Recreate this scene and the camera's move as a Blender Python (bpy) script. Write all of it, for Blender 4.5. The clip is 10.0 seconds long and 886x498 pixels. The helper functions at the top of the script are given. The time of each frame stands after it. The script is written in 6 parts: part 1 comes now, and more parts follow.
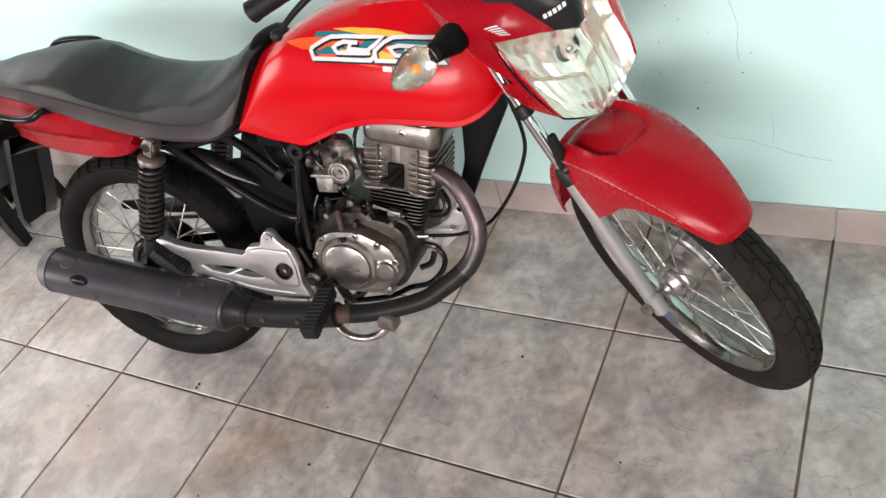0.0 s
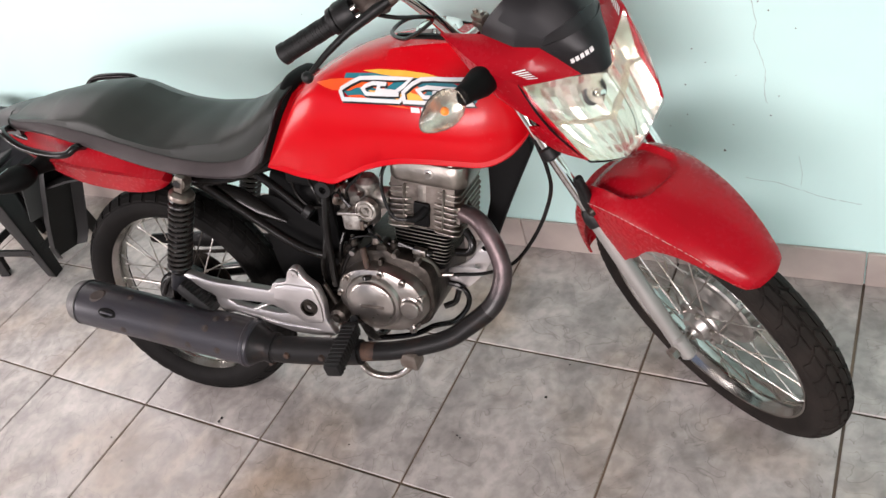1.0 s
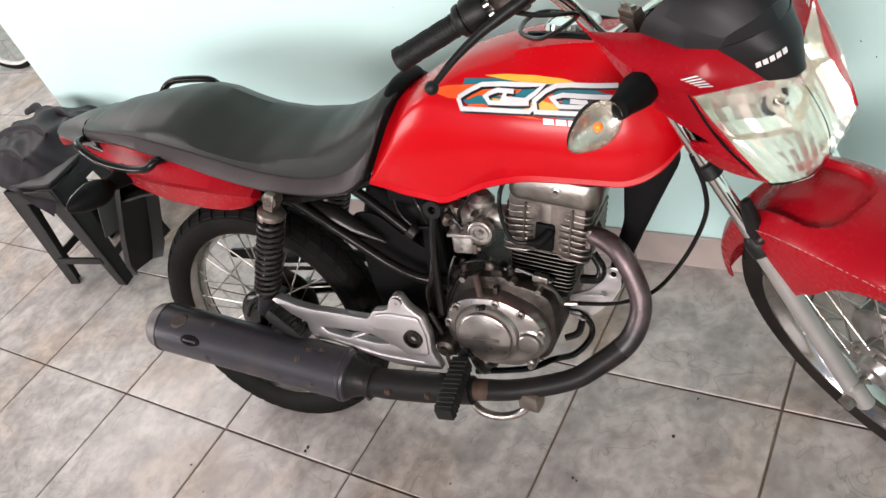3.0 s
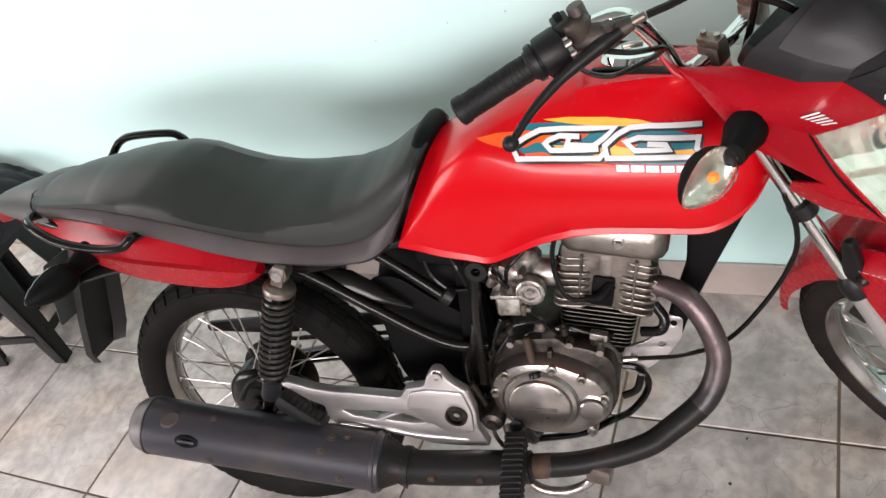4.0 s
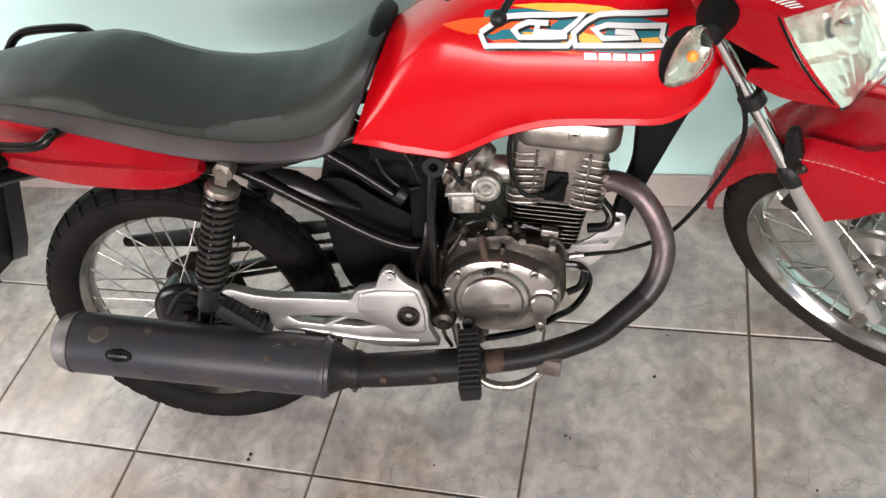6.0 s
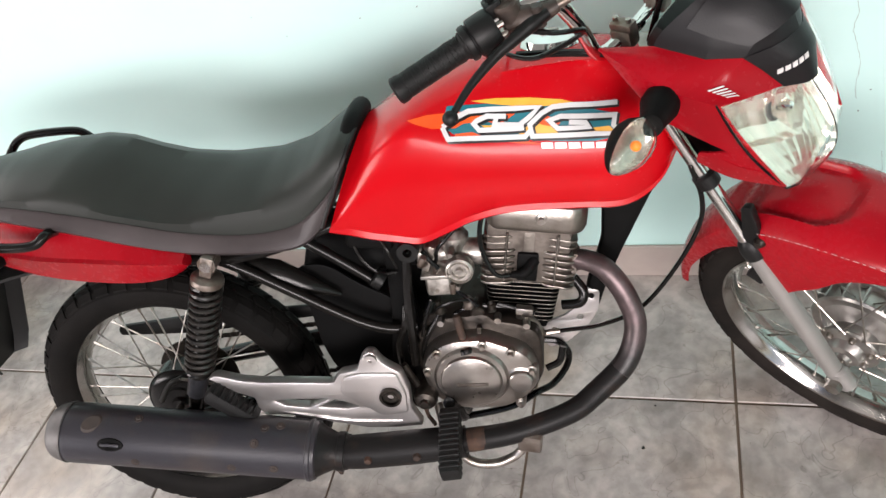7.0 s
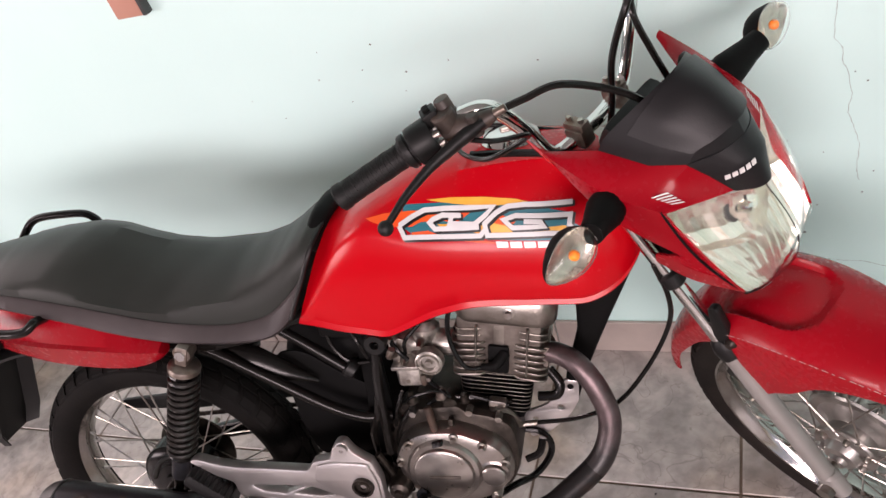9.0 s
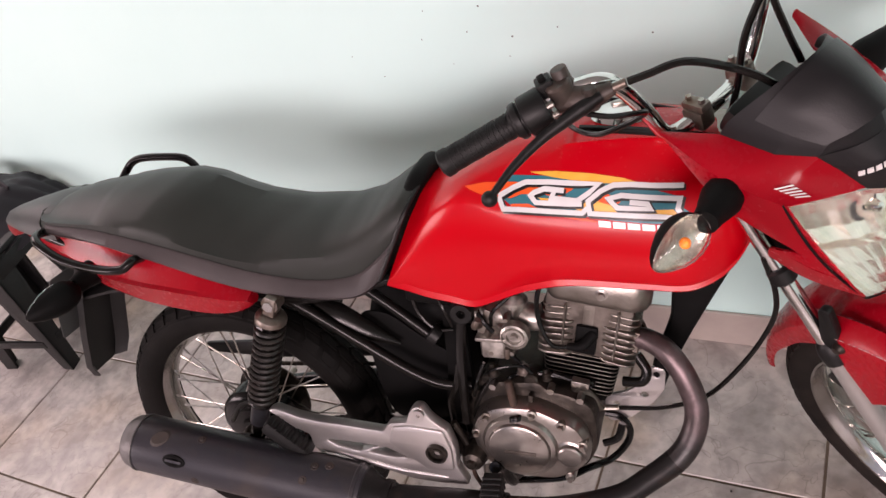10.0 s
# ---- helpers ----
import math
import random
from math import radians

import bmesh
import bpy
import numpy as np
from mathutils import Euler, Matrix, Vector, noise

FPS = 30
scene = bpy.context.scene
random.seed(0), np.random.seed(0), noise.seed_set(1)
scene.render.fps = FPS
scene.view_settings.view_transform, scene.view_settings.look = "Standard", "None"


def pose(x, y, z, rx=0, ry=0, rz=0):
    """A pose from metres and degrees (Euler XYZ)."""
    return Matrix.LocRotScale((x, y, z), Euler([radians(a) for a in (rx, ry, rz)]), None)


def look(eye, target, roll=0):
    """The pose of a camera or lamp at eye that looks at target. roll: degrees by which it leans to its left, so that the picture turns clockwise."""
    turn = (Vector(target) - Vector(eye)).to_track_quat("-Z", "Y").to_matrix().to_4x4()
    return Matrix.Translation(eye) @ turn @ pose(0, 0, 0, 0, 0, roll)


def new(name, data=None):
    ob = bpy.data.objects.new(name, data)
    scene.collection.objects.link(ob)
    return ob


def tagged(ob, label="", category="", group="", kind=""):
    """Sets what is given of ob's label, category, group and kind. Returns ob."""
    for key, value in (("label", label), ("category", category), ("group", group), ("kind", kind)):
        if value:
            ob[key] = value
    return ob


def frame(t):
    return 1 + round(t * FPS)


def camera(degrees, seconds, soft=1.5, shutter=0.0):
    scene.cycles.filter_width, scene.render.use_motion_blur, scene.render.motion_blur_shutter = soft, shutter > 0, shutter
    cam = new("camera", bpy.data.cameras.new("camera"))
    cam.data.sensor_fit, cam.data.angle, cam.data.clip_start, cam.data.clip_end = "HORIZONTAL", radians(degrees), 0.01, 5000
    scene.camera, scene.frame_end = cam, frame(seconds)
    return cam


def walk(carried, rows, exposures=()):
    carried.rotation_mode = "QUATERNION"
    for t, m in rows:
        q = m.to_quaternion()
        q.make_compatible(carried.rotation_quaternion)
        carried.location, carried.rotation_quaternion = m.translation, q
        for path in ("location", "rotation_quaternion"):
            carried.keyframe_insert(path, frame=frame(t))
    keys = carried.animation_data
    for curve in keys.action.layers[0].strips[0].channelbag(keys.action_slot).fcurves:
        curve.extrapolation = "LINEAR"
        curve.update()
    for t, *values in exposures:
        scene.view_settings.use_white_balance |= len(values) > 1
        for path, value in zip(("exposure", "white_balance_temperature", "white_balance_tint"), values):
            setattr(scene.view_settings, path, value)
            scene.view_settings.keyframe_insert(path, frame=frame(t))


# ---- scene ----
from mathutils.bvhtree import BVHTree

cam = camera(59.7, 10.0)
PATH = [
    (0, (1.797, -0.674, 1.488), (0.871, 0.493, 0.153), -20.4),
    (0.5, (1.796, -0.677, 1.485), (0.798, 0.443, 0.162), -21.6),
    (1, (1.793, -0.668, 1.5), (0.806, 0.533, 0.241), -20.2),
    (1.5, (1.783, -0.66, 1.505), (0.772, 0.55, 0.274), -20.9),
    (2, (1.765, -0.652, 1.508), (0.771, 0.596, 0.302), -21.0),
    (2.5, (1.709, -0.652, 1.506), (0.648, 0.523, 0.283), -22.1),
    (3, (1.567, -0.562, 1.478), (0.482, 0.557, 0.223), -23.3),
    (3.2, (1.506, -0.492, 1.49), (0.35, 0.615, 0.291), -26.8),
    (4.3, (1.217, -0.493, 1.505), (0.575, 0.834, 0.154), -18.5),
    (4.5, (1.201, -0.522, 1.508), (0.698, 0.85, 0.143), -16.2),
    (5, (1.189, -0.572, 1.497), (0.703, 0.763, 0.089), -15.4),
    (5.5, (1.145, -0.574, 1.468), (0.62, 0.641, -0.031), -15.6),
    (5.7, (1.133, -0.578, 1.469), (0.592, 0.642, -0.021), -15.4),
    (6.8, (1.178, -0.589, 1.496), (0.59, 0.701, 0.085), -16.3),
    (7, (1.213, -0.578, 1.509), (0.62, 0.768, 0.154), -17.3),
    (7.5, (1.278, -0.545, 1.507), (0.697, 0.826, 0.171), -18.6),
    (8, (1.309, -0.505, 1.505), (0.632, 0.807, 0.156), -20.3),
    (8.5, (1.34, -0.499, 1.521), (0.538, 0.82, 0.249), -22.1),
    (9, (1.378, -0.469, 1.529), (0.608, 0.898, 0.289), -20.7),
    (9.5, (1.38, -0.449, 1.528), (0.517, 0.864, 0.292), -20.4),
    (10, (1.331, -0.459, 1.531), (0.401, 0.787, 0.273), -20.5),
]
LIGHTING = [(0, -0.15, 6560, 18), (1.5, -0.18, 6580, 24), (2.5, -0.34, 6640, 31), (3.2, -0.12, 6540, 15), (5.0, -0.15, 6560, 23), (5.5, 0.03, 6560, 15), (7.0, -0.12, 6570, 17), (8.0, -0.25, 6680, 25), (9.0, -0.42, 6900, 31), (9.5, -0.45, 7050, 36), (10, -0.45, 7050, 36)]
walk(cam, [(t, look(eye, target, roll)) for t, eye, target, roll in PATH], LIGHTING)

# ---- world and light ----
world = bpy.data.worlds.new("sky")
scene.world = world
world.use_nodes = True
wn = world.node_tree.nodes
sky = wn.new("ShaderNodeTexSky")
sky.sky_type, sky.sun_disc = "NISHITA", False
sky.sun_elevation, sky.sun_rotation = radians(48), radians(140)
world.node_tree.links.new(sky.outputs[0], wn["Background"].inputs[0])
wn["Background"].inputs[1].default_value = 0.10


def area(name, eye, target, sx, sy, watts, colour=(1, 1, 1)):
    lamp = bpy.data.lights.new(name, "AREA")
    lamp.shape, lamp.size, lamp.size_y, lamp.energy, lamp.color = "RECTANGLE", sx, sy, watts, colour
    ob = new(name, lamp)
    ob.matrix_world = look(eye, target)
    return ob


# daylight of the open gateway and of the porch front
area("gateway_daylight", (2.0, -3.6, 2.0), (1.25, 0.8, 0.5), 3.2, 0.9, 232, (1.0, 0.955, 0.915))
area("porch_daylight", (-3.7, -2.9, 1.65), (-2.0, 0.8, 0.6), 2.8, 1.2, 185, (1.0, 0.955, 0.915))
# added fill under the ceiling to brighten the floor beyond the room's end
area("left_floor_fill", (-3.0, 1.0, 2.6), (-2.7, 0.8, 0.0), 1.8, 2.0, 95, (1.0, 0.955, 0.915))


# ---- materials ----
def material(name, colour, rough=0.5, metal=0.0, second=None, mix=0.5, scale=6.0, grain=120.0, bump=0.1, wear=0.1, coat=0.0, spread=0.2, dist=0.002, spec=0.5):
    """Colour patches at one scale, roughness and relief at a finer one."""
    m = bpy.data.materials.new(name)
    m.use_nodes = True
    n, l = m.node_tree.nodes, m.node_tree.links
    b = n["Principled BSDF"]
    b.inputs["Metallic"].default_value = metal
    b.inputs["Specular IOR Level"].default_value = spec
    b.inputs["Coat Weight"].default_value = coat
    b.inputs["Coat Roughness"].default_value = 0.12
    co = n.new("ShaderNodeTexCoord")
    big, fine = n.new("ShaderNodeTexNoise"), n.new("ShaderNodeTexNoise")
    for t, s, d in ((big, scale, 6.0), (fine, grain, 4.0)):
        t.inputs["Scale"].default_value, t.inputs["Detail"].default_value = s, d
        l.new(co.outputs["Object"], t.inputs["Vector"])
    ramp = n.new("ShaderNodeValToRGB")
    ramp.color_ramp.elements[0].position, ramp.color_ramp.elements[1].position = max(0, mix - spread), min(1, mix + spread)
    second = second or tuple(c * 0.8 for c in colour)
    ramp.color_ramp.elements[0].color, ramp.color_ramp.elements[1].color = (*second, 1), (*colour, 1)
    l.new(big.outputs["Fac"], ramp.inputs[0])
    l.new(ramp.outputs[0], b.inputs["Base Color"])
    rr = n.new("ShaderNodeMapRange")
    rr.inputs["To Min"].default_value, rr.inputs["To Max"].default_value = max(0.02, rough - wear), min(1, rough + wear)
    add = n.new("ShaderNodeMath")
    add.operation = "ADD"
    half = n.new("ShaderNodeMath")
    half.operation = "MULTIPLY"
    half.inputs[1].default_value = 0.5
    l.new(big.outputs["Fac"], add.inputs[0])
    l.new(fine.outputs["Fac"], add.inputs[1])
    l.new(add.outputs[0], half.inputs[0])
    l.new(half.outputs[0], rr.inputs["Value"])
    l.new(rr.outputs[0], b.inputs["Roughness"])
    if bump:
        bp = n.new("ShaderNodeBump")
        bp.inputs["Strength"].default_value, bp.inputs["Distance"].default_value = bump, dist
        l.new(fine.outputs["Fac"], bp.inputs["Height"])
        l.new(bp.outputs[0], b.inputs["Normal"])
    return m


RED = material("red_paint", (0.54, 0.003, 0.008), 0.26, 0, (0.48, 0.003, 0.006), bump=0.01, coat=0.16, wear=0.05, spec=0.18)
RED_DULL = material("red_plastic", (0.34, 0.004, 0.011), 0.27, 0, (0.29, 0.003, 0.008), bump=0.015, coat=0.12, wear=0.05, spec=0.14)
# seat side vinyl, worn, with reflected floor light painted into its grey
BAND = material("worn_vinyl_sheen", (0.066, 0.054, 0.055), 0.42, 0, (0.038, 0.031, 0.032), scale=9, grain=500, bump=0.25, wear=0.06, dist=0.0006, spec=0.4)
VINYL = material("seat_vinyl", (0.020, 0.023, 0.020), 0.48, 0, (0.015, 0.017, 0.015), grain=500, bump=0.25, wear=0.05, dist=0.0006, spec=0.34)
BLACK = material("black_plastic", (0.006, 0.006, 0.006), 0.45, 0, (0.0035, 0.0035, 0.0035), grain=300, bump=0.12, wear=0.1, spec=0.30)
SCREEN = material("matt_screen_plastic", (0.011, 0.0105, 0.0115), 0.42, 0, (0.008, 0.0075, 0.0085), grain=400, bump=0.1, wear=0.05, spec=0.28)
MATTE = material("matte_black", (0.0042, 0.0042, 0.0042), 0.6, 0, (0.0025, 0.0025, 0.0025), grain=300, bump=0.2, spec=0.10)
GLOSS = material("black_enamel", (0.004, 0.004, 0.004), 0.22, 0, (0.008, 0.007, 0.006), bump=0.03, wear=0.1, spec=0.25)
DUSTY = material("dusty_tyre_rubber", (0.021, 0.0165, 0.014), 0.85, 0, (0.009, 0.0075, 0.0065), scale=12, grain=250, bump=0.3, spec=0.15)
RUBBER = material("tyre_rubber", (0.0045, 0.0042, 0.004), 0.62, 0, (0.009, 0.008, 0.0073), scale=14, grain=250, bump=0.25, spec=0.10)
GRIP = material("grip_rubber", (0.006, 0.006, 0.006), 0.55, 0, grain=400, bump=0.3, spec=0.3)
CHROME = material("chrome", (0.80, 0.80, 0.80), 0.10, 1.0, (0.62, 0.60, 0.57), scale=20, bump=0.02, wear=0.06)
RIM = material("rim_chrome", (0.50, 0.50, 0.49), 0.16, 1.0, (0.32, 0.30, 0.27), scale=16, bump=0.04, wear=0.08)
STEEL = material("spoke_steel", (0.48, 0.46, 0.44), 0.30, 1.0, (0.26, 0.22, 0.18), scale=40)
ALU = material("satin_aluminium", (0.68, 0.65, 0.64), 0.36, 0.85, (0.50, 0.47, 0.46), scale=10, grain=300, bump=0.08)
CAST = material("cast_aluminium", (0.33, 0.305, 0.275), 0.34, 0.95, (0.12, 0.098, 0.080), mix=0.44, scale=20, grain=140, bump=0.3, spread=0.26, wear=0.14)
DIRTY = material("dirty_crankcase", (0.070, 0.058, 0.048), 0.40, 0.7, (0.010, 0.0085, 0.0075), mix=0.5, scale=30, grain=120, bump=0.45)
HUB = material("polished_hub", (0.52, 0.50, 0.48), 0.34, 0.9, (0.28, 0.26, 0.24), scale=25, grain=200, bump=0.1, wear=0.1)
FORK = material("fork_silver_paint", (0.33, 0.315, 0.30), 0.42, 0.4, (0.26, 0.25, 0.235), scale=12, grain=200, bump=0.05)
COVER = material("polished_engine_cover", (0.41, 0.38, 0.355), 0.30, 0.95, (0.20, 0.175, 0.155), mix=0.42, scale=16, grain=180, bump=0.15, spread=0.22, wear=0.1)
HEADER = material("heat_blued_steel", (0.17, 0.125, 0.13), 0.40, 0.75, (0.07, 0.054, 0.053), scale=26, grain=160, bump=0.25, spread=0.2)


def sooted(m, z0, z1, soot):
    """Soot that has crept up a pipe from its low end, with a ragged edge."""
    n, l = m.node_tree.nodes, m.node_tree.links
    b = n["Principled BSDF"]
    base, co = b.inputs["Base Color"].links[0].from_socket, n.new("ShaderNodeTexCoord")
    axes, noise, wob, span, mixer = n.new("ShaderNodeSeparateXYZ"), n.new("ShaderNodeTexNoise"), n.new("ShaderNodeMath"), n.new("ShaderNodeMapRange"), n.new("ShaderNodeMix")
    noise.inputs["Scale"].default_value = 35
    wob.operation, wob.inputs[1].default_value = "MULTIPLY_ADD", 0.10
    span.inputs["From Min"].default_value, span.inputs["From Max"].default_value = z0 + 0.05, z1 + 0.05
    l.new(co.outputs["Object"], axes.inputs[0])
    l.new(co.outputs["Object"], noise.inputs["Vector"])
    l.new(noise.outputs["Fac"], wob.inputs[0])
    l.new(axes.outputs["Z"], wob.inputs[2])
    l.new(wob.outputs[0], span.inputs["Value"])
    mixer.data_type = "RGBA"
    l.new(span.outputs[0], mixer.inputs["Factor"])
    mixer.inputs[6].default_value = (*soot, 1)
    l.new(base, mixer.inputs[7])
    l.new(mixer.outputs[2], b.inputs["Base Color"])
    metal = n.new("ShaderNodeMath")
    metal.operation, metal.inputs[1].default_value = "MULTIPLY", b.inputs["Metallic"].default_value
    l.new(span.outputs[0], metal.inputs[0])
    l.new(metal.outputs[0], b.inputs["Metallic"])


sooted(HEADER, 0.388, 0.460, (0.012, 0.010, 0.010))
CARB = material("oxidised_carburettor", (0.60, 0.57, 0.53), 0.36, 0.9, (0.11, 0.095, 0.08), mix=0.46, scale=55, grain=180, bump=0.2, spread=0.2)
# darker casting metal: shade between the head's fins put into the colour
GAP = material("shade_dark_casting", (0.19, 0.165, 0.145), 0.5, 0.85, (0.07, 0.058, 0.05), scale=40, grain=140, bump=0.3)
PIPE = material("sooty_pipe", (0.009, 0.0085, 0.0085), 0.45, 0.0, (0.032, 0.019, 0.014), mix=0.36, scale=22, grain=160, bump=0.25, spread=0.10, spec=0.2)
MUFFLER = material("worn_black_muffler", (0.022, 0.021, 0.027), 0.38, 0.0, (0.042, 0.034, 0.032), mix=0.38, scale=13, grain=220, bump=0.2, spread=0.12, wear=0.16)
RUST = material("rusty_steel", (0.085, 0.046, 0.030), 0.7, 0.3, (0.030, 0.020, 0.016), scale=60, bump=0.3)
GREY = material("grey_tail_plastic", (0.045, 0.048, 0.047), 0.5, 0, grain=400, bump=0.1)


def floor_material():
    m = bpy.data.materials.new("marbled_grey_tile")
    m.use_nodes = True
    n, l = m.node_tree.nodes, m.node_tree.links
    b = n["Principled BSDF"]
    co, info = n.new("ShaderNodeTexCoord"), n.new("ShaderNodeObjectInfo")
    shift = n.new("ShaderNodeVectorMath")
    shift.operation = "ADD"
    comb = n.new("ShaderNodeCombineXYZ")
    mul = n.new("ShaderNodeMath")
    mul.operation = "MULTIPLY"
    mul.inputs[1].default_value = 40.0
    l.new(info.outputs["Random"], mul.inputs[0])
    for k in range(3):
        l.new(mul.outputs[0], comb.inputs[k])
    l.new(co.outputs["Object"], shift.inputs[0])
    l.new(comb.outputs[0], shift.inputs[1])
    cloud, fine, vein, crackle = (n.new("ShaderNodeTexNoise") for _ in range(4))
    for t, s, d, w in ((cloud, 9.0, 8.0, 0.6), (fine, 38.0, 6.0, 0.2), (vein, 9.0, 2.5, 0.9), (crackle, 90.0, 4.0, 0.0)):
        t.inputs["Scale"].default_value, t.inputs["Detail"].default_value, t.inputs["Distortion"].default_value = s, d, w
        l.new(shift.outputs[0], t.inputs["Vector"])
    r1 = n.new("ShaderNodeValToRGB")
    e = r1.color_ramp.elements
    e[0].position, e[0].color = 0.33, (0.285, 0.258, 0.245, 1)
    e[1].position, e[1].color = 0.66, (0.505, 0.458, 0.432, 1)
    l.new(cloud.outputs["Fac"], r1.inputs[0])
    # thin dark veins where the noise crosses its middle
    sub = n.new("ShaderNodeMath")
    sub.operation = "SUBTRACT"
    sub.inputs[1].default_value = 0.5
    ab = n.new("ShaderNodeMath")
    ab.operation = "ABSOLUTE"
    l.new(vein.outputs["Fac"], sub.inputs[0])
    l.new(sub.outputs[0], ab.inputs[0])
    r2 = n.new("ShaderNodeValToRGB")
    r2.color_ramp.elements[0].position, r2.color_ramp.elements[1].position = 0.0, 0.007
    r2.color_ramp.elements[0].color, r2.color_ramp.elements[1].color = (0.60, 0.59, 0.57, 1), (1, 1, 1, 1)
    l.new(ab.outputs[0], r2.inputs[0])
    mx = n.new("ShaderNodeMixRGB")
    mx.blend_type = "MULTIPLY"
    mx.inputs[0].default_value = 0.75
    l.new(r1.outputs[0], mx.inputs[1])
    l.new(r2.outputs[0], mx.inputs[2])
    r3 = n.new("ShaderNodeValToRGB")
    r3.color_ramp.elements[0].position, r3.color_ramp.elements[1].position = 0.36, 0.6
    r3.color_ramp.elements[0].color, r3.color_ramp.elements[1].color = (0.74, 0.75, 0.74, 1), (1, 1, 1, 1)
    l.new(fine.outputs["Fac"], r3.inputs[0])
    m2 = n.new("ShaderNodeMixRGB")
    m2.blend_type = "MULTIPLY"
    m2.inputs[0].default_value = 0.9
    l.new(mx.outputs[0], m2.inputs[1])
    l.new(r3.outputs[0], m2.inputs[2])
    # brown stains that run on from tile to tile, and fine dark grit
    geo, stain, grit = n.new("ShaderNodeNewGeometry"), n.new("ShaderNodeTexNoise"), n.new("ShaderNodeTexNoise")
    for t, s, d in ((stain, 2.6, 9.0), (grit, 150.0, 2.0)):
        t.inputs["Scale"].default_value, t.inputs["Detail"].default_value = s, d
        l.new(geo.outputs["Position"], t.inputs["Vector"])
    r4, r5 = n.new("ShaderNodeValToRGB"), n.new("ShaderNodeValToRGB")
    r4.color_ramp.elements[0].position, r4.color_ramp.elements[1].position = 0.50, 0.72
    r4.color_ramp.elements[0].color, r4.color_ramp.elements[1].color = (1, 1, 1, 1), (0.80, 0.66, 0.52, 1)
    l.new(stain.outputs["Fac"], r4.inputs[0])
    r5.color_ramp.elements[0].position, r5.color_ramp.elements[1].position = 0.70, 0.76
    r5.color_ramp.elements[0].color, r5.color_ramp.elements[1].color = (1, 1, 1, 1), (0.55, 0.50, 0.45, 1)
    l.new(grit.outputs["Fac"], r5.inputs[0])
    m3, m4 = n.new("ShaderNodeMixRGB"), n.new("ShaderNodeMixRGB")
    for mm, src, col in ((m3, m2, r4), (m4, m3, r5)):
        mm.blend_type = "MULTIPLY"
        mm.inputs[0].default_value = 0.9
        l.new(src.outputs[0], mm.inputs[1])
        l.new(col.outputs[0], mm.inputs[2])
    l.new(m4.outputs[0], b.inputs["Base Color"])
    rr = n.new("ShaderNodeMapRange")
    rr.inputs["To Min"].default_value, rr.inputs["To Max"].default_value = 0.22, 0.5
    l.new(fine.outputs["Fac"], rr.inputs["Value"])
    l.new(rr.outputs[0], b.inputs["Roughness"])
    bp = n.new("ShaderNodeBump")
    bp.inputs["Strength"].default_value, bp.inputs["Distance"].default_value = 0.08, 0.001
    l.new(crackle.outputs["Fac"], bp.inputs["Height"])
    l.new(bp.outputs[0], b.inputs["Normal"])
    return m


TILE = floor_material()
GROUT = material("dirty_grout", (0.19, 0.14, 0.10), 0.9, 0, (0.055, 0.042, 0.032), scale=4, grain=200, bump=0.3)
WALL = material("mint_wall_paint", (0.66, 0.91, 0.875), 0.5, 0, (0.62, 0.88, 0.845), scale=2.5, grain=60, bump=0.12, spread=0.3, dist=0.004)
WHITE = material("ceiling_paint", (0.30, 0.29, 0.285), 0.8, 0, (0.25, 0.245, 0.24), scale=3, grain=120, bump=0.1)
SKIRT = material("beige_skirting_tile", (0.46, 0.39, 0.35), 0.4, 0, (0.36, 0.30, 0.275), scale=9, grain=60, bump=0.05)


# ---- shape helpers ----
def part(name, bm, mat_, parent=None, label="", smooth=35, xf=None, fix=True):
    """Links a bmesh as one mesh object under a thing or a part."""
    if xf is not None:
        bmesh.ops.transform(bm, matrix=xf, verts=bm.verts)
    if fix:
        bmesh.ops.recalc_face_normals(bm, faces=bm.faces)
    me = bpy.data.meshes.new(name)
    if smooth:
        for f in bm.faces:
            f.smooth = True
        for ed in bm.edges:
            if len(ed.link_faces) == 2 and ed.calc_face_angle(0) > radians(smooth):
                ed.smooth = False
    bm.to_mesh(me)
    bm.free()
    me.materials.append(mat_)
    ob = new(name, me)
    ob.parent = parent
    if label:
        tagged(ob, label)
    return ob


def empty(name, m=None):
    ob = new(name)
    ob.empty_display_size = 0.05
    if m is not None:
        ob.matrix_world = m
    return ob


def smooth_path(pts, n):
    """A Catmull-Rom curve through the points, as about n points."""
    p = [Vector([float(c) for c in q]) for q in pts]
    if len(p) == 2:
        return [p[0].lerp(p[1], k / (n - 1)) for k in range(n)]
    p = [2 * p[0] - p[1], *p, 2 * p[-1] - p[-2]]
    out, steps = [], max(1, n // (len(p) - 3))
    for k in range(1, len(p) - 2):
        a, b, c, d = p[k - 1 : k + 3]
        for s in range(steps):
            t = s / steps
            out.append(0.5 * (2 * b + (c - a) * t + (2 * a - 5 * b + 4 * c - d) * t * t + (3 * b - a - 3 * c + d) * t**3))
    return out + [p[-2]]


def skin(loops, closed=True, caps=True, bm=None):
    """Joins rings of points, one after another."""
    bm = bm or bmesh.new()
    rings = [[bm.verts.new(q) for q in loop] for loop in loops]
    n = len(loops[0])
    for a, b in zip(rings, rings[1:]):
        for k in range(n if closed else n - 1):
            j = (k + 1) % n
            bm.faces.new((a[k], a[j], b[j], b[k]))
    if caps and closed:
        bm.faces.new(rings[0][::-1])
        bm.faces.new(rings[-1])
    return bm


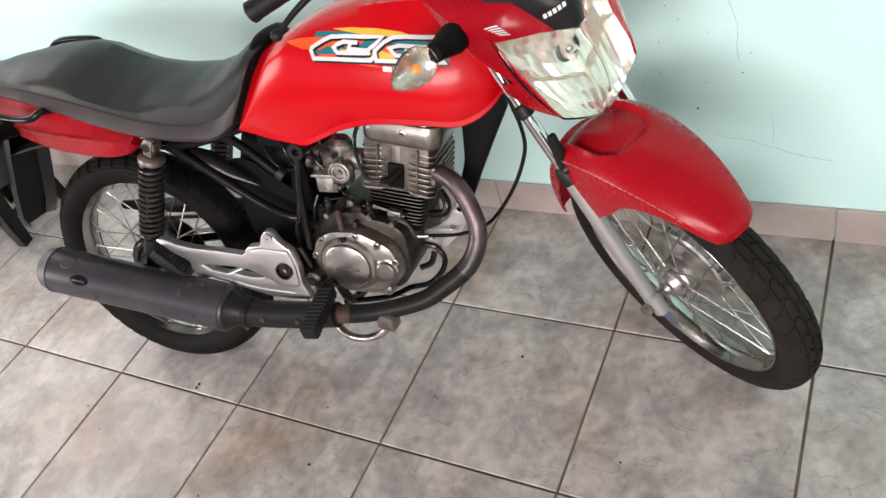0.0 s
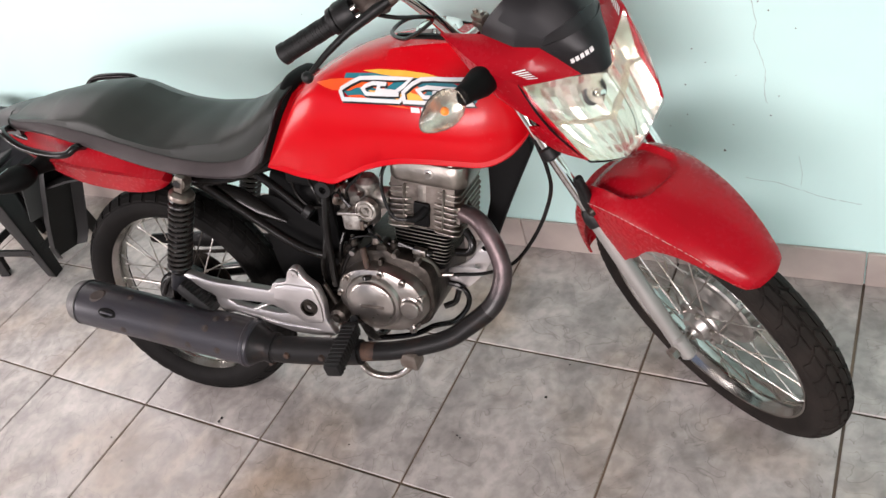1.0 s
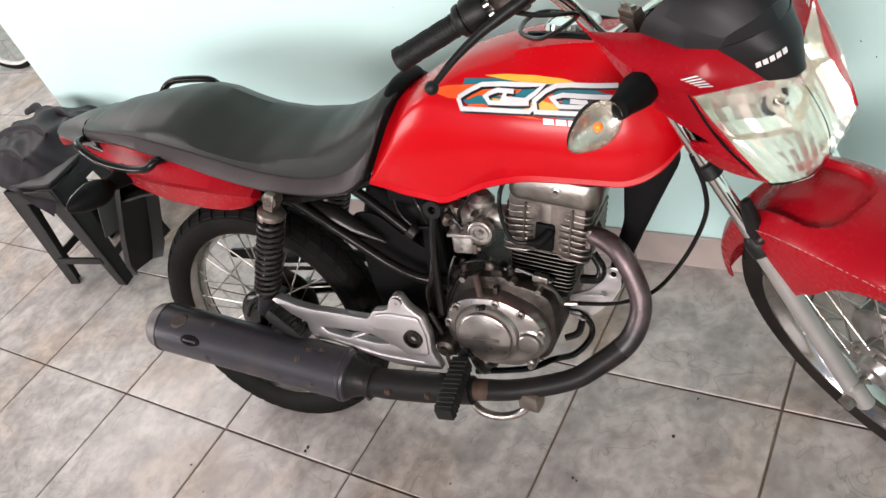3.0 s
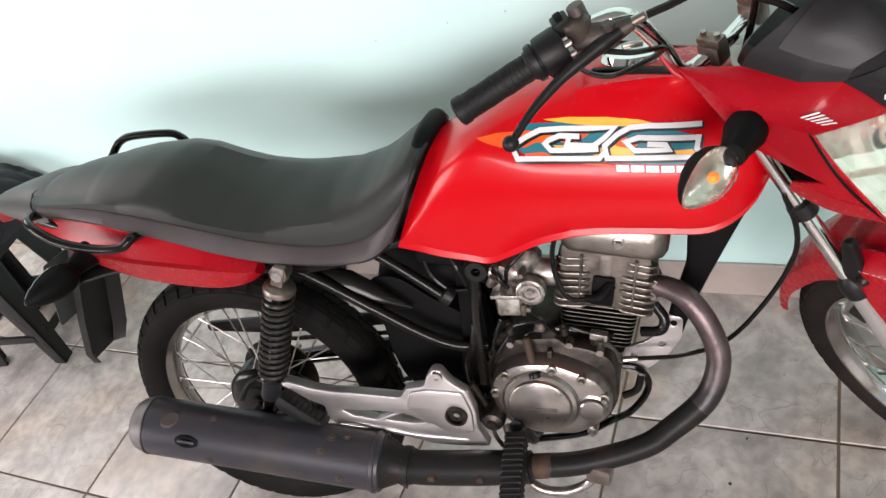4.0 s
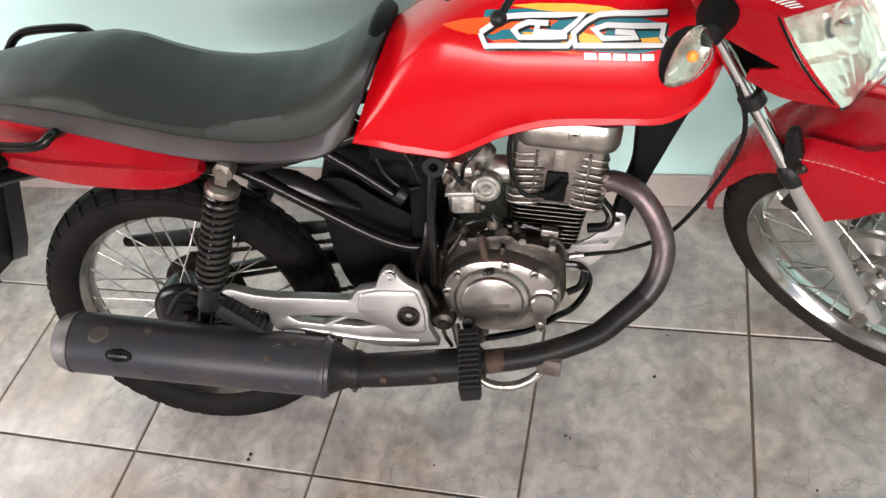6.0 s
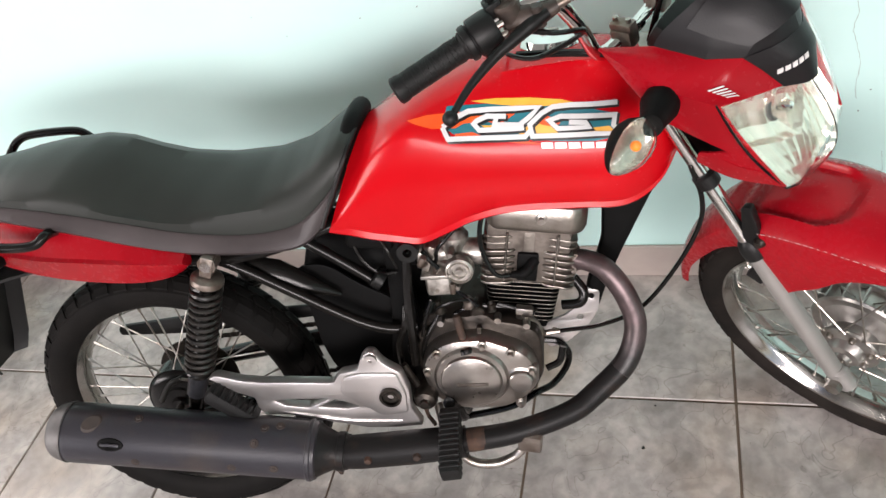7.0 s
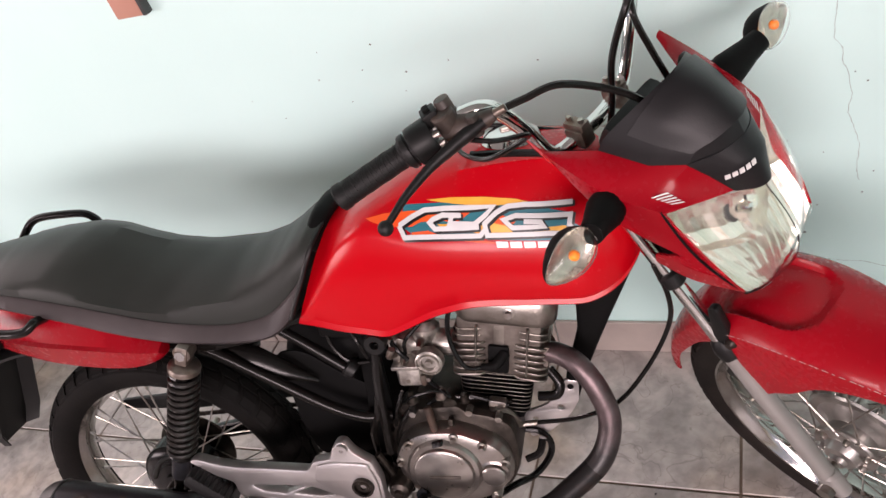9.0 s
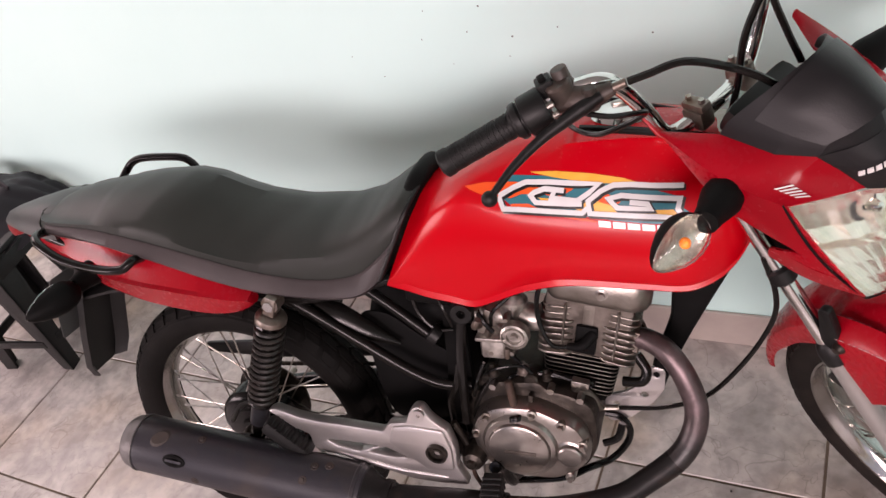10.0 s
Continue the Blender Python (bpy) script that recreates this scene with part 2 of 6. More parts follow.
def tube(pts, radius, n=24, seg=12, bm=None, straight=False, flat=1.0):
    """A tube along a path; radius is a number or one for each control point."""
    path = [Vector(q) for q in pts] if straight else smooth_path(pts, n)
    if isinstance(radius, (int, float)):
        radii = [radius] * len(path)
    else:
        radii = np.interp(np.linspace(0, 1, len(path)), np.linspace(0, 1, len(radius)), radius).tolist()
    loops, side = [], None
    for k, q in enumerate(path):
        d = (path[min(k + 1, len(path) - 1)] - path[max(k - 1, 0)]).normalized()
        if side is None:
            side = d.orthogonal().normalized()
        side = (side - d * side.dot(d)).normalized()
        up = d.cross(side)
        loops.append([q + radii[k] * (math.cos(a) * side + flat * math.sin(a) * up) for a in (2 * math.pi * i / seg for i in range(seg))])
    return skin(loops, bm=bm)


def along(a, b):
    """The pose whose z axis runs from a to b, at a."""
    a, b = Vector(a), Vector(b)
    return Matrix.Translation(a) @ (b - a).to_track_quat("Z", "Y").to_matrix().to_4x4()


def lathe(profile, seg=32, m=None, bm=None, closed=False):
    """Turns (radius, height) pairs round the z axis; m places it."""
    m = m or Matrix()
    loops = [[m @ Vector((r * math.cos(a), r * math.sin(a), h)) for r, h in profile] for a in (2 * math.pi * k / seg for k in range(seg))]
    bm = bm or bmesh.new()
    rings = [[bm.verts.new(q) for q in loop] for loop in loops]
    n = len(profile)
    for k in range(seg):
        a, b = rings[k], rings[(k + 1) % seg]
        for i in range(n if closed else n - 1):
            j = (i + 1) % n
            bm.faces.new((a[i], b[i], b[j], a[j]))
    if not closed:
        for i in (0, n - 1):
            if profile[i][0] > 1e-5:
                bm.faces.new([r[i] for r in rings])
    bmesh.ops.remove_doubles(bm, verts=bm.verts, dist=1e-6)
    return bm


def rod(a, b, r, seg=16, bevel=0.0, bm=None, r2=None):
    """A round bar from a to b with softened ends."""
    h, r2 = (Vector(b) - Vector(a)).length, r if r2 is None else r2
    e = min(bevel, h / 3, r * 0.6)
    prof = [(r - e, 0), (r, e), (r2, h - e), (r2 - e, h)] if e else [(r, 0), (r2, h)]
    return lathe(prof, seg, along(a, b), bm)


def box(sx, sy, sz, m=None, bevel=0.004, bm=None, segs=2, taper=1.0):
    """A block with rounded edges, centred on the pose m."""
    one = bmesh.new()
    bmesh.ops.create_cube(one, size=1.0)
    for v in one.verts:
        k = taper if v.co.z > 0 else 1.0
        v.co = Vector((v.co.x * sx * k, v.co.y * sy * k, v.co.z * sz))
    if bevel:
        bmesh.ops.bevel(one, geom=one.edges[:], offset=bevel, segments=segs, profile=0.6, affect="EDGES", clamp_overlap=True)
    bmesh.ops.transform(one, matrix=m or Matrix(), verts=one.verts)
    if bm is None:
        return one
    me = bpy.data.meshes.new("tmp")
    one.to_mesh(me)
    one.free()
    bm.from_mesh(me)
    bpy.data.meshes.remove(me)
    return bm


def plate(outline, thick, m=None, holes=(), bevel=0.002, rounded=False):
    """A flat plate of any outline, with holes, in the local xy plane; thick is its depth along z."""
    cu = bpy.data.curves.new("plate", "CURVE")
    cu.dimensions, cu.fill_mode, cu.extrude, cu.bevel_depth, cu.bevel_resolution = "2D", "BOTH", max(thick / 2 - bevel, 0.0002), bevel, 1
    cu.offset = -bevel
    for pts in (outline, *holes):
        sp = cu.splines.new("POLY")
        sp.points.add(len(pts) - 1)
        for q, (x, y) in zip(sp.points, pts):
            q.co = (x, y, 0, 1)
        sp.use_cyclic_u = True
    ob = bpy.data.objects.new("plate", cu)
    scene.collection.objects.link(ob)
    me = bpy.data.meshes.new_from_object(ob.evaluated_get(bpy.context.evaluated_depsgraph_get()))
    bm = bmesh.new()
    bm.from_mesh(me)
    bpy.data.objects.remove(ob)
    bpy.data.curves.remove(cu)
    bpy.data.meshes.remove(me)
    bmesh.ops.remove_doubles(bm, verts=bm.verts, dist=1e-5)
    bmesh.ops.transform(bm, matrix=m or Matrix(), verts=bm.verts)
    return bm


def side(y):
    """The pose that lays a plate's (x, y) outline upright as (x, z) at that y, facing -y."""
    return Matrix(((1, 0, 0, 0), (0, 0, -1, y), (0, 1, 0, 0), (0, 0, 0, 1)))


def rounded(pts, r=0.01, n=4):
    """Rounds the corners of an outline."""
    out = []
    for k, p in enumerate(pts):
        a, b, c = Vector(pts[k - 1]), Vector(p), Vector(pts[(k + 1) % len(pts)])
        ra = min(r, (a - b).length * 0.45, (c - b).length * 0.45)
        s, e = b + (a - b).normalized() * ra, b + (c - b).normalized() * ra
        for i in range(n + 1):
            t = i / n
            out.append(tuple((1 - t) ** 2 * s + 2 * t * (1 - t) * b + t * t * e))
    return out


def curve_table(rows, x):
    """Smooth values at x from rows of (x, v, v, ...)."""
    rows = np.array(rows, float)
    xs = rows[:, 0]
    k = int(np.clip(np.searchsorted(xs, x) - 1, 0, len(xs) - 2))
    h = xs[k + 1] - xs[k]
    t = (x - xs[k]) / h

    def slope(i):
        if i in (0, len(xs) - 1):
            j = 0 if i == 0 else len(xs) - 2
            return (rows[j + 1] - rows[j]) / (xs[j + 1] - xs[j])
        return (rows[i + 1] - rows[i - 1]) / (xs[i + 1] - xs[i - 1])

    a, b, ma, mb = rows[k], rows[k + 1], slope(k) * h, slope(k + 1) * h
    return ((2 * t**3 - 3 * t**2 + 1) * a + (t**3 - 2 * t**2 + t) * ma + (-2 * t**3 + 3 * t**2) * b + (t**3 - t**2) * mb)[1:].tolist()


# ---- the large structure ----
WALL_Y, WALL_END, CEIL = 0.825, -1.385, 2.75


def slab(name, x0, x1, y0, y1, z0, z1, mat_, label, category, parent=None):
    bm = box(x1 - x0, y1 - y0, z1 - z0, pose((x0 + x1) / 2, (y0 + y1) / 2, (z0 + z1) / 2), bevel=0.004)
    ob = part(name, bm, mat_, parent, smooth=0)
    return tagged(ob, label, category, kind="structure")


floor = slab("floor", -8.0, 4.6, -3.8, 2.6, -0.12, -0.004, GROUT, "grey marbled ceramic tile floor with dirty brown joints", "floor")
wall_back = slab("wall_back", WALL_END, 4.6, WALL_Y, WALL_Y + 0.16, -0.004, CEIL, WALL, "pale mint green painted plaster wall with hairline cracks", "wall")
wall_right = slab("wall_right", 4.6, 4.76, -3.8, 2.76, -0.004, CEIL, WALL, "pale mint green painted plaster wall", "wall")
wall_far = slab("wall_far", -8.0, 4.6, 2.6, 2.76, -0.004, CEIL, WALL, "pale mint green painted wall of the space behind", "wall")
wall_left = slab("wall_left", -8.16, -8.0, -3.8, 2.76, -0.004, CEIL, WALL, "pale mint green painted plaster wall", "wall")
ceiling = slab("ceiling", -8.16, 4.76, -3.8, 2.76, CEIL, CEIL + 0.12, WHITE, "dull pale painted ceiling of the porch", "ceiling")
ground = slab("ground", -60, 60, -60, -3.8, -0.2, -0.02, GROUT, "bare swept yard ground in front of the porch", "ground")

# ---- motorcycle ----
# built upright, rear wheel over the origin and x ahead, then leaned onto its side stand
BIKE = pose(0.2142, 0.1426, 0.0, 0, 0, 8.8) @ pose(0, 0, 0, -14.0, 0, 0)
AXLE_R, AXLE_F, RAKE = Vector((0, 0, 0.303)), Vector((1.332, 0, 0.299)), radians(26.5)
HEAD = AXLE_F - 0.05 * Vector((math.cos(RAKE), 0, math.sin(RAKE)))
STEER_AXIS = Vector((-math.sin(RAKE), 0, math.cos(RAKE)))
STEER = Matrix.Translation(HEAD) @ Matrix.Rotation(radians(-43.8), 4, STEER_AXIS) @ Matrix.Translation(-HEAD)

# the wheel and its mudguard stand a touch further round than the legs, off their middle
HUB_AT, HUB_WAS = Vector((1.3188, -0.0202, 0.2978)), STEER @ AXLE_F
TURN = (STEER.to_3x3() @ Vector((0, -1, 0))).rotation_difference(Vector((-0.6357, -0.6833, -0.3591)))
ROLL = Matrix.Translation(HUB_AT) @ TURN.to_matrix().to_4x4() @ Matrix.Translation(-HUB_WAS) @ STEER

bike = empty("motorcycle", BIKE)
tagged(bike, "red commuter motorcycle with black seat leaning on its side stand", "motorcycle")


def add(name, bm, mat_, label="", parent=None, xf=None, smooth=35):
    return part(name, bm, mat_, parent or bike, label, smooth, xf)


def settle(bm):
    """Flattens what would sink into the floor, as a loaded tyre does."""
    back = BIKE.inverted()
    for v in bm.verts:
        q = BIKE @ v.co
        if q.z < 0.0012:
            q.z = 0.0012
            v.co = back @ q
    return bm


def wheel(name, centre, xf, width, size, label, rubber=None, tall=1.0):
    """Tyre with raised tread, chromed rim, laced spokes and hub, axle along y."""
    m = (xf or Matrix()) @ Matrix.Translation(centre) @ Matrix.Rotation(radians(90), 4, "X") @ Matrix.Diagonal((size, size, 1, 1))
    w, rubber = width / 2, rubber or RUBBER
    prof = [(0.236, -w * 0.62), (0.244, -w * 0.80), (0.262, -w), (0.278, -w * 0.96), (0.290, -w * 0.72), (0.297, -w * 0.40), (0.3, 0),
            (0.297, w * 0.40), (0.290, w * 0.72), (0.278, w * 0.96), (0.262, w), (0.244, w * 0.80), (0.236, w * 0.62), (0.232, 0)]
    prof = [(0.24 + (r - 0.24) * tall if r > 0.24 else r, h) for r, h in prof]
    tyre = add(name, settle(lathe(prof, 96, m, closed=True)), rubber, label)
    # tread: slanted blocks either side of a centre groove
    bm = bmesh.new()
    count = 44

    def on(ang, s):
        """A point on the tread's face at a share s of its half width."""
        r = np.interp(abs(s), (0, 0.4, 0.72, 0.96), (0.3, 0.297, 0.290, 0.278))
        return 0.24 + (r - 0.24) * tall, ang, s * w

    def block(rows, lift=0.004):
        top, low = [], []
        for ang, s in rows:
            r, a, h = on(ang, s)
            for lst, rr in ((top, r + lift), (low, r - 0.002)):
                lst.append(bm.verts.new(m @ Vector((rr * math.cos(a), rr * math.sin(a), h))))
        bm.faces.new(top)
        for k in range(len(top)):
            j = (k + 1) % len(top)
            bm.faces.new((top[k], low[k], low[j], top[j]))

    step = 2 * math.pi / count
    for k in range(count):
        a = k * step
        for sg in (-1, 1):
            o = a + (0.5 * step if sg > 0 else 0)
            block([(o, sg * 0.06), (o + 0.80 * step, sg * 0.06), (o + 0.92 * step, sg * 0.20), (o + 0.66 * step, sg * 0.38), (o - 0.12 * step, sg * 0.38), (o + 0.1 * step, sg * 0.22)])
            block([(o - 0.15 * step, sg * 0.46), (o + 0.62 * step, sg * 0.46), (o + 0.38 * step, sg * 0.68), (o + 0.30 * step, sg * 0.90), (o - 0.40 * step, sg * 0.90), (o - 0.36 * step, sg * 0.68)])
    part("tread", settle(bm), rubber, tyre, smooth=0)
    rim_prof = [(0.242, -0.028), (0.240, -0.031), (0.236, -0.030), (0.232, -0.024), (0.228, -0.019), (0.222, -0.010), (0.2205, 0), (0.222, 0.010), (0.228, 0.019),
                (0.232, 0.024), (0.236, 0.030), (0.240, 0.031), (0.242, 0.028), (0.230, 0.012), (0.228, 0), (0.230, -0.012)]
    add("rim", lathe(rim_prof, 96, m, closed=True), RIM, "scuffed chromed steel rim")
    for k in range(36):
        sg, lean = (1 if k % 2 else -1), (1 if (k // 2) % 2 else -1)
        a = 2 * math.pi * k / 36
        b = a + lean * 0.62
        p = Vector((0.052 * math.cos(b), 0.052 * math.sin(b), sg * 0.034))
        q = Vector((0.223 * math.cos(a), 0.223 * math.sin(a), sg * 0.006))
        bm = rod(m @ p, m @ q, 0.0017, 6)
        add("spoke", bm, STEEL)
        e = q + (p - q).normalized() * 0.014
        add("nipple", rod(m @ e, m @ q, 0.0032, 6), STEEL)
    return m


# -- rear wheel: black drum hub
MR = wheel("rear_tyre", AXLE_R, None, 0.102, 1.0, "worn black rear tyre with block tread", tall=1.14)
hub = [(0.0, 0.058), (0.018, 0.058), (0.022, 0.050), (0.040, 0.049), (0.044, 0.045), (0.062, 0.045), (0.073, 0.041), (0.079, 0.033), (0.079, -0.010), (0.055, -0.016), (0.050, -0.030), (0.050, -0.044), (0.030, -0.050), (0.0, -0.050)]
add("rear_hub", lathe(hub, 48, MR), GLOSS, "black painted rear drum brake hub")
add("rear_axle", rod((0, -0.15, 0.303), (0, 0.15, 0.303), 0.008, 12, 0.001), STEEL)
add("axle_nut", rod((0, -0.152, 0.303), (0, -0.138, 0.303), 0.014, 6), STEEL)
add("brake_arm", tube([(-0.02, -0.075, 0.34), (0.02, -0.085, 0.385), (0.055, -0.085, 0.40)], 0.006), BLACK)
add("brake_rod", rod((0.05, -0.088, 0.40), (0.46, -0.12, 0.30), 0.003, 8), STEEL)
add("sprocket", lathe([(0.03, -0.052), (0.088, -0.052), (0.09, -0.055), (0.088, -0.058), (0.03, -0.058)], 40, MR), DIRTY)
chain = add("drive_chain", rod((0.0, 0.057, 0.303), (0.0, 0.060, 0.303), 0.02, 12), DIRTY, "greasy drive chain")
for sgn in (1, -1):
    for k in range(34):
        f = k / 33
        x, z = f * 0.52, 0.303 + sgn * (0.088 - 0.045 * f) + 0.055 * f
        part("link", box(0.017, 0.007, 0.010, pose(x, 0.057, z, 0, 4, 0), 0.002, segs=1), DIRTY, chain)

# -- front wheel: polished ribbed drum
MF = wheel("front_tyre", AXLE_F, ROLL, 0.078, 1.008, "dusty brown-black front tyre with block tread", DUSTY, 0.97)
fh = [(0.0, 0.060), (0.013, 0.060), (0.016, 0.052), (0.026, 0.049), (0.030, 0.042), (0.033, 0.034), (0.052, 0.031), (0.054, 0.027), (0.052, 0.023), (0.044, 0.018), (0.042, 0.002), (0.054, -0.008), (0.072, -0.013), (0.078, -0.018), (0.078, -0.052), (0.084, -0.055), (0.085, -0.060), (0.076, -0.063), (0.040, -0.066), (0.026, -0.068), (0.0, -0.070)]
fhub = add("front_hub", lathe(fh, 56, MF), HUB, "polished aluminium front drum brake hub")
for k in range(16):
    a = 2 * math.pi * k / 16
    bm = box(0.018, 0.0045, 0.036, MF @ pose(0.081 * math.cos(a), 0.081 * math.sin(a), -0.035, 0, 0, math.degrees(a)), 0.0015, segs=1)
    part("cooling_rib", bm, HUB, fhub)
part("drum_band", lathe([(0.076, -0.058), (0.090, -0.058), (0.091, -0.055), (0.090, -0.052), (0.076, -0.052)], 56, MF, closed=True), HUB, fhub)
part("drum_band", lathe([(0.070, -0.019), (0.086, -0.019), (0.088, -0.016), (0.084, -0.012), (0.070, -0.012)], 56, MF, closed=True), HUB, fhub)
for k in range(6):
    a = 2 * math.pi * (k + 0.3) / 6
    part("hub_bolt", lathe([(0, 0.009), (0.004, 0.009), (0.006, 0.006), (0.007, -0.004)], 8, MF @ pose(0.041 * math.cos(a), 0.041 * math.sin(a), 0.032)), STEEL, fhub)
add("front_axle", rod((1.332, -0.105, 0.299), (1.332, 0.105, 0.299), 0.0075, 12, 0.001), STEEL, xf=ROLL)
add("axle_nut", rod((1.332, -0.112, 0.303), (1.332, -0.098, 0.303), 0.0135, 6), STEEL, xf=STEER)


def fork_point(s, y):
    """The point s metres up a fork leg from the axle."""
    return Vector((1.332 - s * math.sin(RAKE), y, 0.303 + s * math.cos(RAKE)))


for y in (-0.083, 0.103):
    leg = rod(fork_point(-0.012, y), fork_point(0.310, y), 0.0160, 24, 0.006)
    rod(fork_point(-0.020, y) + Vector((0.010, 0, 0)), fork_point(0.03, y) + Vector((0.010, 0, 0)), 0.015, 16, 0.005, leg)
    add("fork_leg", leg, FORK, "matt silver lower fork leg", xf=STEER)
    add("fork_tube", rod(fork_point(0.28, y), fork_point(0.66, y), 0.0124, 24), CHROME, "chromed upper fork tube", xf=STEER)
    add("dust_seal", lathe([(0.0126, -0.012), (0.0190, -0.012), (0.0205, 0.006), (0.0175, 0.02), (0.013, 0.026)], 24, along(fork_point(0.316, y), fork_point(0.5, y))), BLACK, xf=STEER)
    add("fork_clamp", rod(fork_point(0.455, y), fork_point(0.482, y), 0.0190, 20, 0.004), BLACK, xf=STEER)
bm = box(0.05, 0.20, 0.03, along(fork_point(0.52, 0) + Vector((-0.03, 0, 0)), fork_point(0.7, 0)), 0.008)
add("lower_yoke", bm, GLOSS, xf=STEER)
bm = box(0.055, 0.20, 0.022, along(fork_point(0.655, 0) + Vector((-0.03, 0, 0)), fork_point(0.8, 0)), 0.008)
add("upper_yoke", bm, CAST, xf=STEER)

# front mudguard: a shell over the tyre with side skirts behind the fork
FENDER = []
WORN_GLINT = material("rubbed_paint_glint", (0.62, 0.42, 0.40), 0.5, bump=0)


def fender():
    global FENDER
    bm = bmesh.new()
    #        angle, radius, half width, skirt depth
    rows = FENDER = [(53, 0.330, 0.020, 0.010, 0.318), (55, 0.340, 0.038, 0.012, 0.316), (62, 0.350, 0.053, 0.016, 0.318), (70, 0.358, 0.064, 0.016, 0.316), (78, 0.367, 0.074, 0.019, 0.310),
            (87, 0.377, 0.082, 0.024, 0.290), (96, 0.388, 0.087, 0.028, 0.252), (103, 0.394, 0.088, 0.030, 0.236), (110, 0.395, 0.088, 0.029, 0.222), (113, 0.391, 0.086, 0.028, 0.226),
            (117, 0.386, 0.074, 0.030, 0.270), (121, 0.376, 0.066, 0.024, 0.300), (130, 0.362, 0.062, 0.020, 0.305), (145, 0.348, 0.057, 0.018, 0.300), (160, 0.338, 0.050, 0.014, 0.304), (174, 0.334, 0.043, 0.012, 0.308)]
    ease = lambda v: (lambda c: c * c * (3 - 2 * c))(min(1.0, max(0.0, v)))
    shares = (0.0, 0.12, 0.24, 0.36, 0.46, 0.54, 0.58, 0.62, 0.66, 0.70, 0.76, 0.86, 0.97)
    loops = []
    for a in np.linspace(53, 174, 122):
        r, w, drop, low = curve_table(rows, a)
        c, s = math.cos(radians(a)), math.sin(radians(a))
        d = max(r - drop - low, 0.004)
        half = []
        for f in shares:
            h = float(np.interp(f, (0, 0.30, 0.58, 0.66, 0.74, 0.86, 0.97), (0, -0.06, -0.24, -0.34, -0.45, -0.72, -1.0))) * drop
            # a scoop in the crown above the fork, with a round front end
            edge = 89 + 5 * (f / 0.66) ** 3
            half.append((f * w, h - 0.015 * ease((a - edge) / 3.5) * ease((0.70 - f) / 0.10) * ease((124 - a) / 5)))
        half += [(1.0 * w, -drop - 0.003), (1.02 * w, -drop - 0.5 * d), (1.0 * w, -drop - d)]
        line = [(-y, h) for y, h in half[::-1]] + half[1:]
        loops.append([AXLE_F + Vector(((r + h) * c, y, (r + h) * s)) for y, h in line])
    skin(loops, closed=False, bm=bm)
    bmesh.ops.recalc_face_normals(bm, faces=bm.faces)
    bmesh.ops.solidify(bm, geom=bm.faces[:], thickness=0.003)
    return bm


guard = add("front_mudguard", fender(), RED_DULL, "glossy red plastic front mudguard", xf=ROLL, smooth=22)
# short pale lengths along the crease: rubbed paint and the edge's highlight painted in
for sg in (-1,):
    a = 66.0
    while a < 108:
        b = a + random.uniform(0.3, 1.5)
        pts = []
        for ang in np.linspace(a, b, 4).tolist():
            r, w, drop, low = curve_table(FENDER, ang)
            pts.append(AXLE_F + Vector(((r - drop - 0.001) * math.cos(radians(ang)), sg * (0.99 * w + 0.001), (r - drop - 0.001) * math.sin(radians(ang)))))
        part("worn_edge_glint", tube(pts, 0.00055, seg=5, straight=True), WORN_GLINT, guard, xf=ROLL)
        a = b + random.uniform(0.25, 0.9)
for y in (-0.075, 0.075):
    p = fork_point(0.26, y * 1.12)
    part("mudguard_bolt", rod(p, p + Vector((0, -0.012 if y < 0 else 0.012, 0)), 0.008, 6), STEEL, guard, xf=STEER)
    bm = box(0.030, 0.012, 0.05, pose(*(fork_point(0.24, y * 0.98) + Vector((-0.03, 0, 0.0))), 0, 26, 0), 0.004)
    part("mudguard_bracket", bm, BLACK, guard, xf=STEER)

# -- fuel tank
TANK = [  # base x, bottom z, top z, lean of the section, crease half width, crease z, bottom half width
    (0.45, 0.690, 0.842, 0.52, 0.110, 0.704, 0.110), (0.47, 0.685, 0.852, 0.50, 0.116, 0.753, 0.112), (0.49, 0.680, 0.860, 0.45, 0.121, 0.803, 0.114),
    (0.52, 0.670, 0.872, 0.38, 0.126, 0.832, 0.116), (0.56, 0.660, 0.884, 0.30, 0.130, 0.845, 0.117), (0.60, 0.651, 0.893, 0.22, 0.132, 0.840, 0.118),
    (0.64, 0.662, 0.900, 0.15, 0.134, 0.828, 0.118), (0.69, 0.679, 0.907, 0.10, 0.136, 0.813, 0.118), (0.76, 0.688, 0.914, 0.05, 0.137, 0.800, 0.118),
    (0.87, 0.677, 0.915, 0.0, 0.134, 0.780, 0.114), (0.930, 0.668, 0.907, 0.0, 0.126, 0.768, 0.106), (0.968, 0.676, 0.897, 0.0, 0.112, 0.766, 0.094), (1.0, 0.697, 0.884, 0.0, 0.092, 0.768, 0.076), (1.030, 0.735, 0.862, 0.0, 0.05, 0.774, 0.045)]


